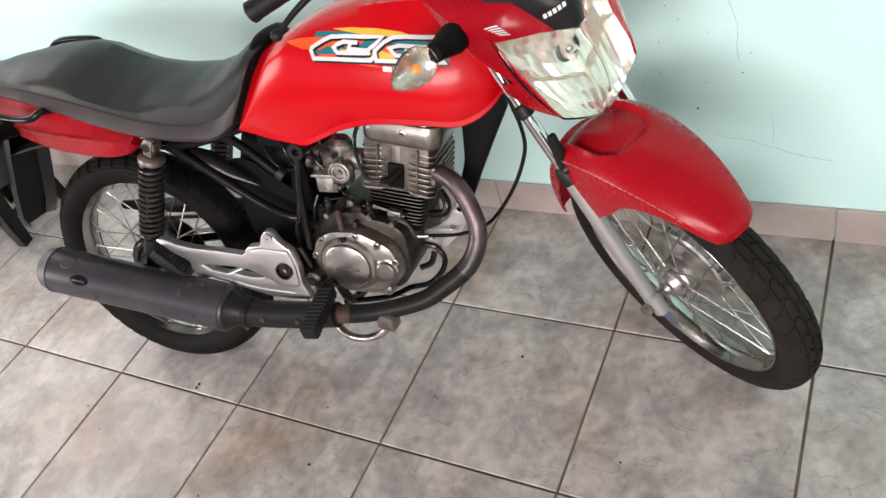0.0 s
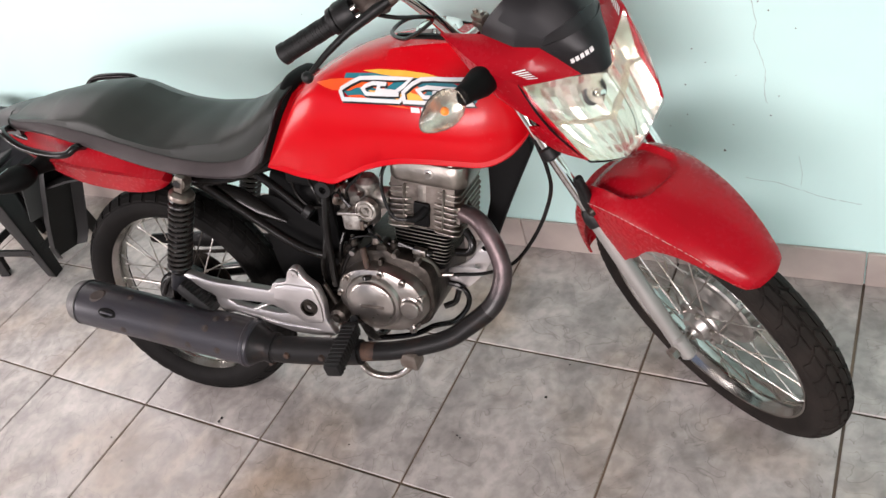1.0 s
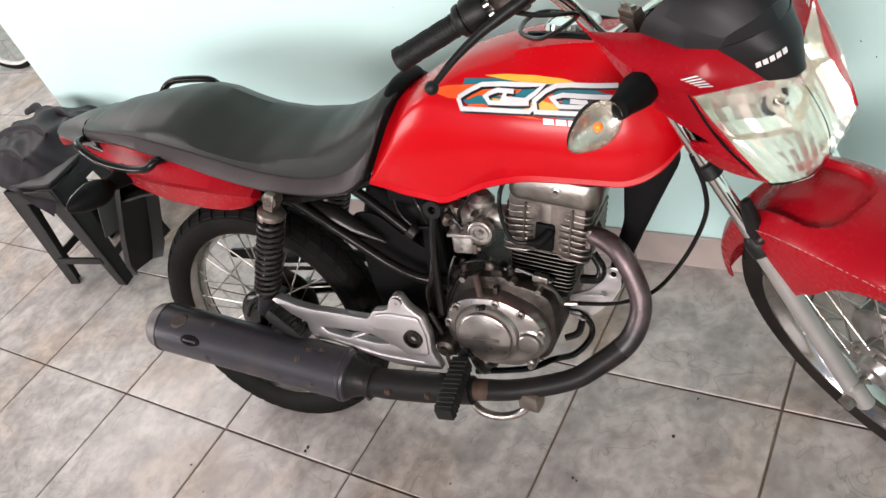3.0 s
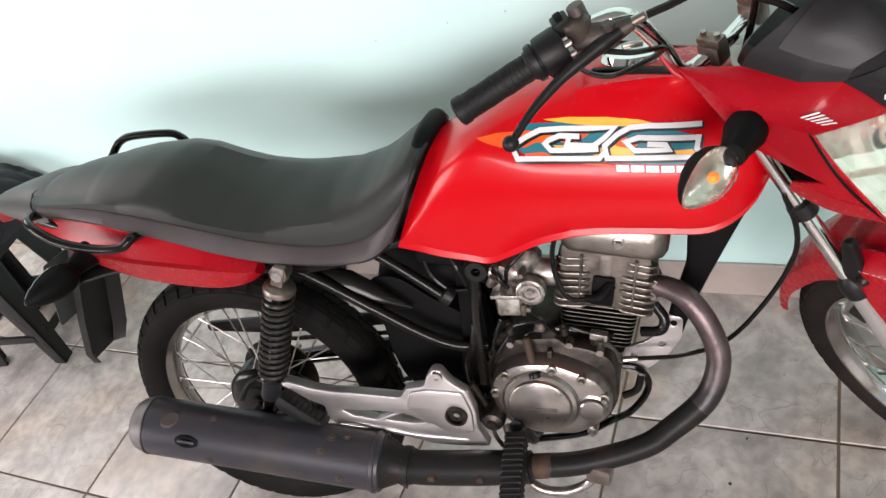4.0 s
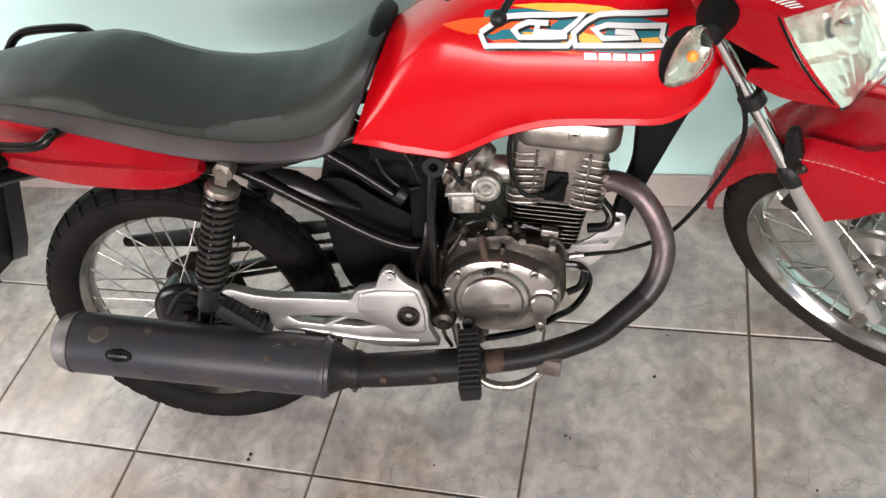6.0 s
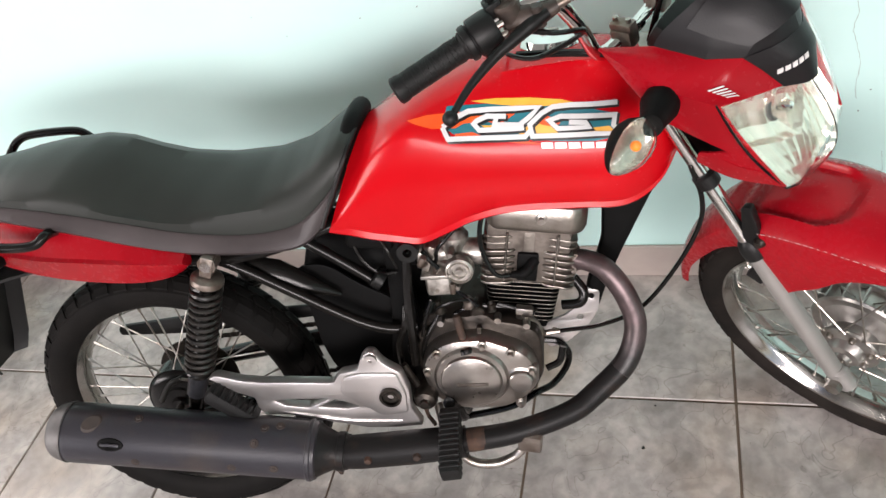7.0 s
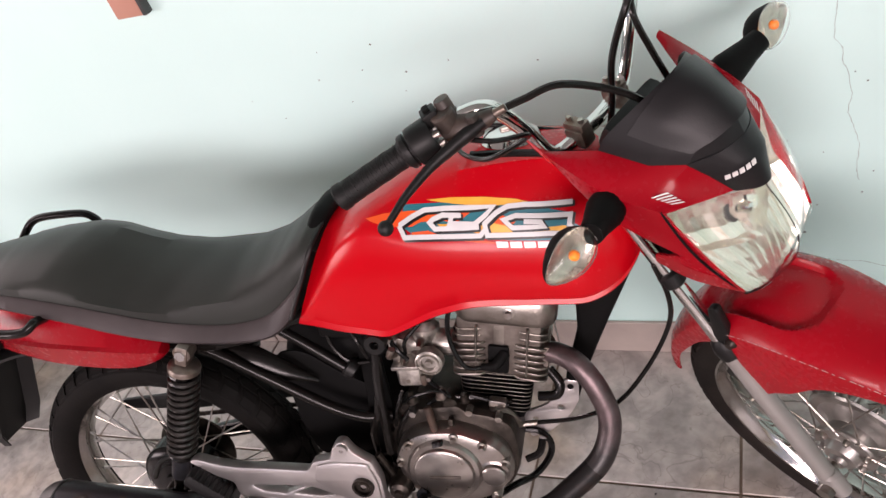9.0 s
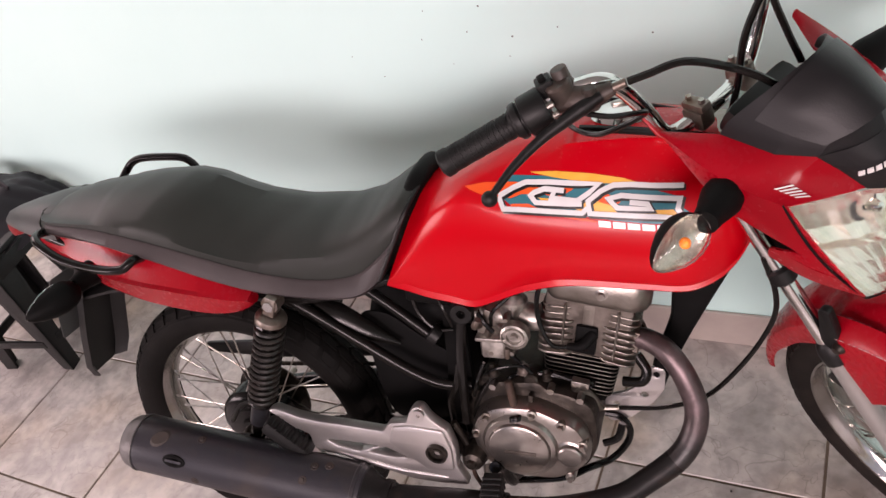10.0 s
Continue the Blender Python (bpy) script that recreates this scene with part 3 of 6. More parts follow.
def tank_section(u, grow=0.0):
    zb, zt, lean, ys, zs, yb = curve_table(TANK, u)
    half = [(0.0, zt), (0.30 * ys, zt - 0.004), (0.55 * ys, zt - 0.05 * (zt - zs) - 0.006), (0.76 * ys, zt - 0.36 * (zt - zs)), (0.90 * ys, zt - 0.68 * (zt - zs)),
            (0.975 * ys, zs + 0.10 * (zt - zs)), (ys, zs - 0.03 * (zs - zb)), (1.02 * ys, zs - 0.25 * (zs - zb)), (1.02 * ys, zs - 0.55 * (zs - zb)),
            (0.35 * ys + 0.65 * yb, zb + 0.14 * (zs - zb)), (yb, zb + 0.012), (yb + 0.003, zb + 0.003), (yb, zb), (yb * 0.9, zb)]
    line = [(-y, z) for y, z in half[::-1]] + half[1:]
    return [Vector((u + lean * (z - zb), y, z)) + Vector((0, grow * (1 if y > 0 else -1), grow * 0.3)) for y, z in line]


us = np.concatenate([np.linspace(0.45, 0.7, 36), np.linspace(0.71, 1.030, 34)])
tank_bm = skin([tank_section(u) for u in us])
tank = add("fuel_tank", tank_bm, RED, "glossy red steel fuel tank with a multicolour side decal", smooth=33)
# rubber mounted ear under the tank's rear edge
bm = lathe([(0.008, -0.012), (0.018, -0.012), (0.019, 0.0), (0.018, 0.012), (0.008, 0.012)], 20, pose(0.575, -0.112, 0.640, 90, 0, 0), closed=True)
part("mounting_ear", bm, BLACK, tank, "black rubber mounting bush")
cap = add("filler_cap", lathe([(0.0, 0.016), (0.018, 0.016), (0.034, 0.014), (0.042, 0.010), (0.045, 0.004), (0.047, 0.0), (0.0, 0.0)], 32, pose(0.85, 0, 0.913, 0, 3, 0)), CHROME, "chromed fuel filler cap with a key flap", tank)
part("key_flap", box(0.03, 0.012, 0.005, pose(0.85, 0, 0.931, 0, 3, 20), 0.002), STEEL, cap)

# -- seat
SEAT = [  # base x, bottom z, lean, roll half width, roll z, skirt half width
    (-0.285, 0.838, 0.1, 0.050, 0.844, 0.055), (-0.275, 0.824, 0.1, 0.082, 0.842, 0.084), (-0.24, 0.814, 0.1, 0.106, 0.838, 0.108), (-0.17, 0.806, 0.1, 0.118, 0.834, 0.121), (-0.12, 0.798, 0.1, 0.122, 0.829, 0.127),
    (-0.04, 0.776, 0.1, 0.128, 0.812, 0.134), (0.04, 0.752, 0.1, 0.132, 0.790, 0.140), (0.12, 0.722, 0.12, 0.134, 0.764, 0.142), (0.20, 0.698, 0.15, 0.134, 0.738, 0.143),
    (0.28, 0.684, 0.2, 0.133, 0.721, 0.142), (0.34, 0.677, 0.25, 0.130, 0.715, 0.139), (0.39, 0.676, 0.40, 0.126, 0.722, 0.135), (0.415, 0.682, 0.50, 0.120, 0.744, 0.129), (0.438, 0.696, 0.58, 0.112, 0.775, 0.118)]
CROWN = [(-0.285, 0.846), (-0.275, 0.853), (-0.25, 0.861), (-0.20, 0.869), (-0.12, 0.876), (-0.03, 0.882), (0.055, 0.880), (0.10, 0.868), (0.15, 0.843), (0.20, 0.823), (0.27, 0.807), (0.33, 0.803), (0.37, 0.814), (0.392, 0.832), (0.406, 0.850), (0.42, 0.860), (0.434, 0.858), (0.442, 0.850), (0.6, 0.850)]


def seat_section(u):
    zb, lean, yr, zr, yb = curve_table(SEAT, u)
    line = []
    for f, h in ((0.0, 0.0), (0.2, 0.012), (0.40, 0.045), (0.58, 0.11), (0.74, 0.21), (0.87, 0.36), (0.95, 0.54), (0.985, 0.76), (0.985, 1.0)):
        y = f * yr
        # the pillion step runs aslant, further back at the sides
        zt = float(np.interp(u + (0.55 * y * min(1.0, max(0.0, (0.34 - u) / 0.12)) if u > -0.12 else 0), [c[0] for c in CROWN], [c[1] for c in CROWN]))
        line.append((y, zt - max(h * (zt - zr), min(3.0 * y * y, 0.8 * (zt - zr)))))
    line += [(yr + 0.45 * (yb - yr), zr - 0.12 * (zr - zb)), (yb + 0.003, zr - 0.60 * (zr - zb)), (yb + 0.005, zb + 0.012), (yb - 0.003, zb + 0.004), (yb - 0.010, zb), (yb - 0.03, zb + 0.002)]
    line = [(-y, z) for y, z in line[::-1]] + line[1:]
    return [Vector((u + lean * (z - zb), y, z)) for y, z in line]


seat = add("seat", skin([seat_section(u) for u in np.concatenate([np.linspace(-0.285, -0.24, 10), np.linspace(-0.23, 0.38, 64), np.linspace(0.386, 0.438, 16)]).tolist()]), VINYL, "black vinyl dual seat with stepped pillion", smooth=32)
# black piping round the edge of the seat's nose, and the moulded pocket behind it
ring = seat_section(0.438)[3:-3]
part("nose_piping", tube([q + Vector((0.001, 0, 0)) for q in ring], 0.0042, seg=8, straight=True), BLACK, seat)
bm = tube([(0.500, -0.074, 0.806), (0.510, -0.062, 0.832), (0.517, -0.040, 0.848), (0.519, 0, 0.852), (0.517, 0.040, 0.848), (0.510, 0.062, 0.832), (0.500, 0.074, 0.806)], [0.010, 0.015, 0.0165, 0.017, 0.0165, 0.015, 0.010], 36, 14)
part("nose_pocket", bm, MATTE, seat, "dark rubber pad at the nose")
# worn band sewn along each side, floor light put into its paler colour
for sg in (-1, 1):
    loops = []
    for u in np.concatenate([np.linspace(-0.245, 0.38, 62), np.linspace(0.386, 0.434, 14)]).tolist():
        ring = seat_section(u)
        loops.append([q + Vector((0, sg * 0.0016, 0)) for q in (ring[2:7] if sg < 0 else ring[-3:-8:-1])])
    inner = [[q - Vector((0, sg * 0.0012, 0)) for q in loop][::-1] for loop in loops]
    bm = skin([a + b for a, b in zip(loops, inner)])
    part("side_band", bm, BAND, seat, "worn grey vinyl side band, paler with floor light put into its colour")

# -- tail: red side panels, grey rear cowl, black grab rail
TAIL = [  # x, outer y, bottom z, crease z, top z
    (-0.42, 0.030, 0.810, 0.820, 0.830), (-0.36, 0.062, 0.782, 0.805, 0.830), (-0.28, 0.095, 0.748, 0.782, 0.824), (-0.18, 0.125, 0.710, 0.752, 0.810), (-0.07, 0.148, 0.680, 0.730, 0.790),
    (0.04, 0.160, 0.662, 0.716, 0.766), (0.12, 0.166, 0.657, 0.706, 0.745), (0.18, 0.168, 0.666, 0.699, 0.724), (0.206, 0.166, 0.681, 0.697, 0.712)]
for sg in (-1, 1):
    loops = []
    for x in np.linspace(-0.42, 0.206, 40):
        yo, zb, zc, zt = curve_table(TAIL, x)
        out = [(yo - 0.045, zt), (yo - 0.030, zt - 0.004), (yo - 0.008, zc + 0.004), (yo, zc), (yo - 0.003, zc - 0.004), (yo - 0.012, zb + 0.3 * (zc - zb)), (yo - 0.020, zb + 0.002), (yo - 0.026, zb), (yo - 0.034, zb + 0.006), (yo - 0.034, zt - 0.006)]
        loops.append([Vector((x, sg * y, z)) for y, z in out])
    add("tail_panel", skin(loops), RED_DULL, "glossy red plastic tail side panel", smooth=30)
loops = []
for x, w, z0, z1 in ((-0.445, 0.02, 0.815, 0.829), (-0.43, 0.036, 0.812, 0.834), (-0.37, 0.062, 0.806, 0.846), (-0.31, 0.082, 0.800, 0.854), (-0.27, 0.092, 0.800, 0.852), (-0.24, 0.098, 0.800, 0.842)):
    loops.append([Vector((x, y, z)) for y, z in ((-w, z0), (-w, z0 + 0.4 * (z1 - z0)), (-0.7 * w, z1 - 0.005), (-0.3 * w, z1), (0.3 * w, z1), (0.7 * w, z1 - 0.005), (w, z0 + 0.4 * (z1 - z0)), (w, z0))])
add("tail_cowl", skin(loops), GREY, "dark grey plastic tail cowl behind the seat", smooth=50)
for sg in (-1, 1):
    add("grab_rail", tube([(-0.02, sg * 0.125, 0.770), (-0.018, sg * 0.155, 0.778), (-0.040, sg * 0.168, 0.768), (-0.10, sg * 0.168, 0.772), (-0.165, sg * 0.166, 0.790), (-0.205, sg * 0.160, 0.812), (-0.235, sg * 0.145, 0.825), (-0.255, sg * 0.115, 0.824), (-0.26, sg * 0.08, 0.812)] if sg < 0 else
                          [(-0.070, 0.125, 0.770), (-0.080, 0.165, 0.785), (-0.092, 0.186, 0.812), (-0.106, 0.190, 0.832), (-0.135, 0.191, 0.845), (-0.222, 0.190, 0.851), (-0.258, 0.187, 0.845), (-0.280, 0.178, 0.826), (-0.285, 0.135, 0.800), (-0.280, 0.08, 0.79)], 0.0085, 48), GLOSS, "black painted tubular grab handle")
bm = box(0.05, 0.07, 0.034, pose(-0.415, 0, 0.800, 0, -12, 0), 0.012)
add("tail_light", bm, material("tail_lens", (0.22, 0.006, 0.008), 0.3, bump=0, spec=0.2), "red tail light lens")

# rear mudguard hanging behind the wheel, number plate, rear indicators
loops = []
for a, r, w in ((78, 0.358, 0.050), (92, 0.372, 0.056), (106, 0.390, 0.058), (122, 0.425, 0.058), (134, 0.47, 0.055)):
    c, s = math.cos(radians(a)), math.sin(radians(a))
    loops.append([AXLE_R + Vector(((r + h) * c, y, (r + h) * s)) for y, h in ((-w, -0.014), (-w, -0.008), (-0.7 * w, 0), (0.7 * w, 0), (w, -0.008), (w, -0.014), (0.95 * w, -0.014), (0.68 * w, -0.005), (-0.68 * w, -0.005), (-0.95 * w, -0.014))])
add("rear_mudguard", skin(loops), BLACK, "black plastic inner rear mudguard")
loops = []
for x, z, w in ((-0.25, 0.80, 0.05), (-0.290, 0.72, 0.058), (-0.325, 0.63, 0.064), (-0.360, 0.54, 0.066), (-0.388, 0.46, 0.064), (-0.398, 0.425, 0.048)):
    loops.append([Vector((x + d, y, z)) for y, d in ((-w, 0.03), (-w, 0.012), (-0.7 * w, 0), (0.7 * w, 0), (w, 0.012), (w, 0.03), (0.96 * w, 0.03), (0.68 * w, 0.005), (-0.68 * w, 0.005), (-0.96 * w, 0.03))])
add("mud_flap", skin(loops), BLACK, "black plastic rear mud flap")
bm = plate(rounded([(-0.09, -0.075), (0.09, -0.075), (0.09, 0.075), (-0.09, 0.075)], 0.008), 0.002, pose(-0.345, 0, 0.63, 90, 0, -90) @ pose(0, 0, 0, -15, 0, 0), bevel=0.0005)
add("number_plate", bm, GREY, "dull grey number plate")


# -- indicators
CAP = material("stained_steel", (0.30, 0.265, 0.24), 0.42, 0.85, (0.15, 0.11, 0.085), scale=40, grain=200, bump=0.15)
LENS = bpy.data.materials.new("clear_lens")
LENS.use_nodes = True
lb = LENS.node_tree.nodes["Principled BSDF"]
lb.inputs["Base Color"].default_value, lb.inputs["Roughness"].default_value = (0.97, 0.97, 0.96, 1), 0.04
lb.inputs["Transmission Weight"].default_value, lb.inputs["IOR"].default_value = 1.0, 1.2
AMBER = material("amber_bulb", (0.90, 0.20, 0.015), 0.2, bump=0, coat=0.5)
REFLECTOR = material("lamp_reflector", (0.86, 0.84, 0.76), 0.22, 0.85, (0.72, 0.70, 0.60), scale=30, bump=0.03)

FROST = material("dull_reflector", (0.60, 0.55, 0.47), 0.25, 0.8, (0.38, 0.36, 0.32), scale=60, bump=0.2)


def indicator(root, neck, tip, width, ahead, xf=None, label="black stalk indicator with a clear lens and amber bulb"):
    """A ball at the root, a stalk, and a leaf shaped lamp from neck to tip that faces ahead."""
    root, neck, tip, ahead = Vector(root), Vector(neck), Vector(tip), Vector(ahead).normalized()
    stalk = add("indicator", tube([root, root.lerp(neck, 0.35), root.lerp(neck, 0.75), neck], [0.024, 0.0265, 0.019, 0.0165], 14, 20), MATTE, label, xf=xf)
    d = (tip - neck).normalized()
    length = (tip - neck).length
    across = d.cross(ahead).normalized()
    shape = [(0.0, 0.44), (0.06, 0.66), (0.16, 0.87), (0.30, 0.99), (0.45, 1.0), (0.62, 0.88), (0.80, 0.64), (0.92, 0.40), (0.98, 0.20), (1.0, 0.05)]

    def shell(front, start=0):
        loops = []
        for f, w in shape[start:]:
            c = neck + d * (f * length)
            loops.append([c + across * (width * w * math.cos(a)) + ahead * (front * width * w * math.sin(a)) for a in np.linspace(0, math.pi, 13).tolist()])
        return skin(loops, closed=False)

    back = shell(-1.2)
    part("housing", back, MATTE, stalk, xf=xf, fix=False)
    inner = shell(-0.45)
    part("reflector", inner, FROST, stalk, xf=xf, fix=False)
    bulb = bmesh.new()
    bmesh.ops.create_uvsphere(bulb, u_segments=12, v_segments=8, radius=width * 0.24, matrix=Matrix.Translation(neck + d * length * 0.42 + ahead * width * 0.1))
    part("bulb", bulb, AMBER, stalk, xf=xf)
    lens = shell(0.62)
    bmesh.ops.recalc_face_normals(lens, faces=lens.faces)
    bmesh.ops.solidify(lens, geom=lens.faces[:], thickness=0.0015)
    ob = part("lens", lens, LENS, stalk, "clear plastic lens", xf=xf)
    ob.visible_shadow = False
    return stalk


for sg in (-1, 1):
    k = 1.0 if sg < 0 else 1.10
    indicator((1.100, sg * 0.122, 0.914), (1.126, sg * 0.196 * k, 0.931), (1.116, sg * 0.280 * k, 0.921), 0.031, (0.92, sg * 0.16, 0.16), STEER)
    indicator((-0.16, sg * 0.080, 0.740), (-0.165, sg * 0.170, 0.735), (-0.190, sg * 0.270, 0.728), 0.030, (-0.95, 0, 0.1))

# -- headlamp fairing
def mirrored(fn):
    """Builds the half and its mirror image."""
    for sg in (-1, 1):
        fn(sg)


def straight_path(pts, n):
    """The straight run from point to point, as about n points."""
    p, steps = [Vector([float(c) for c in q]) for q in pts], max(1, n // (len(pts) - 1))
    return [a.lerp(b, k / steps) for a, b in zip(p, p[1:]) for k in range(steps)] + [p[-1]]


def surface(rows, nu=10, nv=10, thick=0.003, straight=False):
    """A sheet through rows of points, given thickness; straight keeps a crease at each point of a row."""
    cols = [straight_path(r, nu) if straight else smooth_path(r, nu) for r in rows]
    n = min(len(c) for c in cols)
    cols = [c[:n] for c in cols]
    loops = [smooth_path([c[k] for c in cols], nv) for k in range(n)]
    bm = skin(loops, closed=False)
    bmesh.ops.recalc_face_normals(bm, faces=bm.faces)
    if thick:
        bmesh.ops.solidify(bm, geom=bm.faces[:], thickness=thick)
    return bm


WHITE_FILM = material("white_film", (0.80, 0.78, 0.77), 0.35, bump=0)


def side_panel(sg):
    # rows from the upper edge to the lower one, each from the rear wing tip to the front
    rows = [[(1.021, 0.128, 0.984), (1.077, 0.092, 0.970), (1.146, 0.080, 0.955), (1.188, 0.058, 0.949), (1.219, 0.028, 0.884)],
            [(1.020, 0.134, 0.988), (1.076, 0.118, 0.968), (1.130, 0.110, 0.946), (1.168, 0.094, 0.930), (1.200, 0.074, 0.898)],
            [(1.021, 0.139, 0.989), (1.070, 0.139, 0.962), (1.108, 0.136, 0.941), (1.144, 0.128, 0.925), (1.177, 0.117, 0.911)],
            [(1.032, 0.137, 0.970), (1.074, 0.135, 0.915), (1.118, 0.130, 0.884), (1.162, 0.119, 0.870), (1.194, 0.111, 0.868)],
            [(1.044, 0.133, 0.950), (1.082, 0.128, 0.888), (1.122, 0.118, 0.848), (1.172, 0.110, 0.826), (1.214, 0.104, 0.826)],
            [(1.060, 0.129, 0.924), (1.092, 0.122, 0.866), (1.128, 0.112, 0.818), (1.186, 0.104, 0.792), (1.236, 0.098, 0.788)]]
    line = lambda r: [(x, sg * y, z) for x, y, z in r]
    bm = surface([line(r) for r in rows[:3]], 16, 8, straight=True)
    for extra in (surface([line(r) for r in rows[2:]], 16, 12), surface([line(r) for r in ([(1.138, 0.110, 0.816), (1.186, 0.105, 0.794), (1.236, 0.099, 0.790)], [(1.128, 0.106, 0.794), (1.180, 0.102, 0.778), (1.243, 0.095, 0.774)], [(1.122, 0.101, 0.776), (1.176, 0.097, 0.757), (1.250, 0.090, 0.760)])], 14, 8)):
        me = bpy.data.meshes.new("tmp")
        extra.to_mesh(me)
        extra.free()
        bm.from_mesh(me)
        bpy.data.meshes.remove(me)
    # an open notch runs in from the rear edge between the panel and its lower tongue
    apex, over, under = Vector((1.178, 0, 0.821)), Vector((1.106, 0, 0.860)), Vector((1.128, 0, 0.803))
    across = [(apex - q).cross(Vector((0, 1, 0))).normalized() for q in (over, under)]
    for normal in across:
        bmesh.ops.bisect_plane(bm, geom=bm.verts[:] + bm.edges[:] + bm.faces[:], plane_co=apex, plane_no=normal)
    mids = [(f, f.calc_center_median() - apex) for f in bm.faces]
    bmesh.ops.delete(bm, geom=[f for f, c in mids if c.x < 0 and c.dot(across[0]) * Vector((0, 0, 1)).dot(across[0]) < 0 < c.dot(across[1]) * Vector((0, 0, 1)).dot(across[1])], context="FACES")
    panel = add("fairing_panel", bm, RED_DULL, "glossy red plastic headlamp fairing half", xf=STEER, smooth=24)
    # short white slashes above the lamp's edge
    def at(k, f):
        """A place on the upper sheet: k along it, f from the crease up."""
        i = min(int(k), 3)
        q = [Vector(line(rows[j])[i]).lerp(Vector(line(rows[j])[i + 1]), k - i) for j in (2, 1)]
        return q[0].lerp(q[1], f) + Vector((0.0035, sg * 0.0015, 0.0042))

    for n in range(5):
        k = 3.06 + 0.145 * n
        bm = skin([[at(k + d + 0.10 * f, 0.45 + f * (0.42 - 0.03 * n)) for f in (0.0, 0.5, 1.0)] for d in (0.0, 0.035, 0.07)], closed=False)
        part("white_slash", bm, WHITE_FILM, panel, xf=STEER)


mirrored(side_panel)
# added black plate behind the notch, in place of the dark interior's shade
bm = plate(rounded([(1.050, 0.826), (1.150, 0.778), (1.135, 0.728), (1.070, 0.735)], 0.008), 0.005, side(-0.055), bevel=0.001)
add("lamp_stay", bm, MATTE, "black plate added inside the fairing for the notch's shade", xf=STEER)
bm = plate(rounded([(1.180, 0.690), (1.196, 0.696), (1.214, 0.616), (1.204, 0.602), (1.178, 0.598)], 0.008), 0.014, side(-0.086), bevel=0.003)
stay = add("mudguard_stay", bm, BLACK, "black mudguard bracket behind the fork leg", xf=STEER)
part("stay_bolt", lathe([(0, 0.010), (0.006, 0.010), (0.007, 0.007), (0.009, 0.005), (0.010, 0.0)], 14, pose(1.208, -0.091, 0.622, 90, 0, 0)), DIRTY, stay, xf=STEER)


def screen_half():
    rows = [[(1.077, -0.096, 0.973), (1.146, -0.086, 0.957), (1.188, -0.064, 0.951), (1.220, -0.028, 0.885)],
            [(1.090, -0.088, 0.994), (1.152, -0.074, 0.981), (1.196, -0.054, 0.966), (1.233, -0.022, 0.885)],
            [(1.124, -0.056, 1.025), (1.170, -0.048, 1.005), (1.212, -0.034, 0.977), (1.244, -0.012, 0.885)],
            [(1.146, 0, 1.042), (1.184, 0, 1.022), (1.222, 0, 0.984), (1.250, 0, 0.885)]]
    full = rows + [[(x, -y, z) for x, y, z in r] for r in rows[2::-1]]
    return surface(full, 18, 28, straight=True)


screen = add("fly_screen", screen_half(), SCREEN, "matt black plastic fly screen over the headlamp", xf=STEER, smooth=14)
BADGE = Vector((1.2290, -0.0460, 0.9160)), Vector((1.2440, -0.0070, 0.9240))
NOSE = [[(1.186, -0.066, 0.952), (1.203, -0.050, 0.924), (1.221, -0.029, 0.884)], [(1.216, -0.036, 0.956), (1.236, -0.028, 0.928), (1.245, -0.015, 0.885)], [(1.229, 0, 0.960), (1.245, 0, 0.934), (1.252, 0, 0.886)],
              [(1.216, 0.036, 0.956), (1.236, 0.028, 0.928), (1.245, 0.015, 0.885)], [(1.186, 0.066, 0.952), (1.203, 0.050, 0.924), (1.221, 0.029, 0.884)]]
rows = [[(1.118, -0.082, 0.996), (1.150, -0.074, 0.980), (1.190, -0.060, 0.964)], [(1.136, -0.050, 1.024), (1.172, -0.046, 1.004), (1.212, -0.034, 0.974)], [(1.150, 0, 1.042), (1.186, 0, 1.022), (1.224, 0, 0.982)]]
lift = Vector((0.0030, 0, 0.0030))
bm = surface([[Vector(q) + lift for q in r] for r in rows + [[(x, -y, z) for x, y, z in r] for r in rows[1::-1]]], 10, 16, 0.004)
part("raised_panel", bm, SCREEN, screen, "raised centre panel of the screen", xf=STEER)
bm = surface(NOSE, 8, 16, straight=True)
nose_tree = BVHTree.FromBMesh(bm)
part("nose_panel", bm, SCREEN, screen, "raised black nose panel", xf=STEER)
rise, out = Vector((-0.30, 0.10, 1.0)).normalized(), Vector((0.80, -0.50, 0.33)).normalized()
for n in range(5):
    q, w, h = BADGE[0].lerp(BADGE[1], n / 5), (BADGE[1] - BADGE[0]) * 0.145, rise * 0.0078
    quad = []
    for c in (q, q + w, q + w + h, q + h):
        hit = nose_tree.ray_cast(c + out * 0.06, -out)
        quad.append(hit[0] if hit[0] else c)
    part("badge_block", skin([[p - out * 0.001 for p in quad], [p + out * 0.0014 for p in quad]]), WHITE_FILM, screen, "pale badge block" if n == 0 else "", xf=STEER, smooth=0)


def lamp_point(u, v, deep=0.0):
    """u from right to left in -1..1, v from the top edge to the bottom one in 0..1."""
    a = abs(u)
    top = Vector((1.244 - 0.068 * a**0.8, 0.117 * u, 0.876 + 0.036 * a))
    low = Vector((1.232 + 0.020 * a, 0.086 * u, 0.698 + 0.056 * a**1.2))
    q = top.lerp(low, v)
    bulge = (1 - u * u) * math.sin(math.pi * (0.03 + 0.89 * v))
    q.x += 0.043 * bulge
    q.y += 0.012 * u * math.sin(math.pi * v)
    rim = min(1.0, 4.0 * (1 - a)) * min(1.0, 4.0 * v) * min(1.0, 4.0 * (1 - v))
    q.x -= deep * (0.012 + 0.096 * (1 - 0.45 * u * u) * rim)
    return q


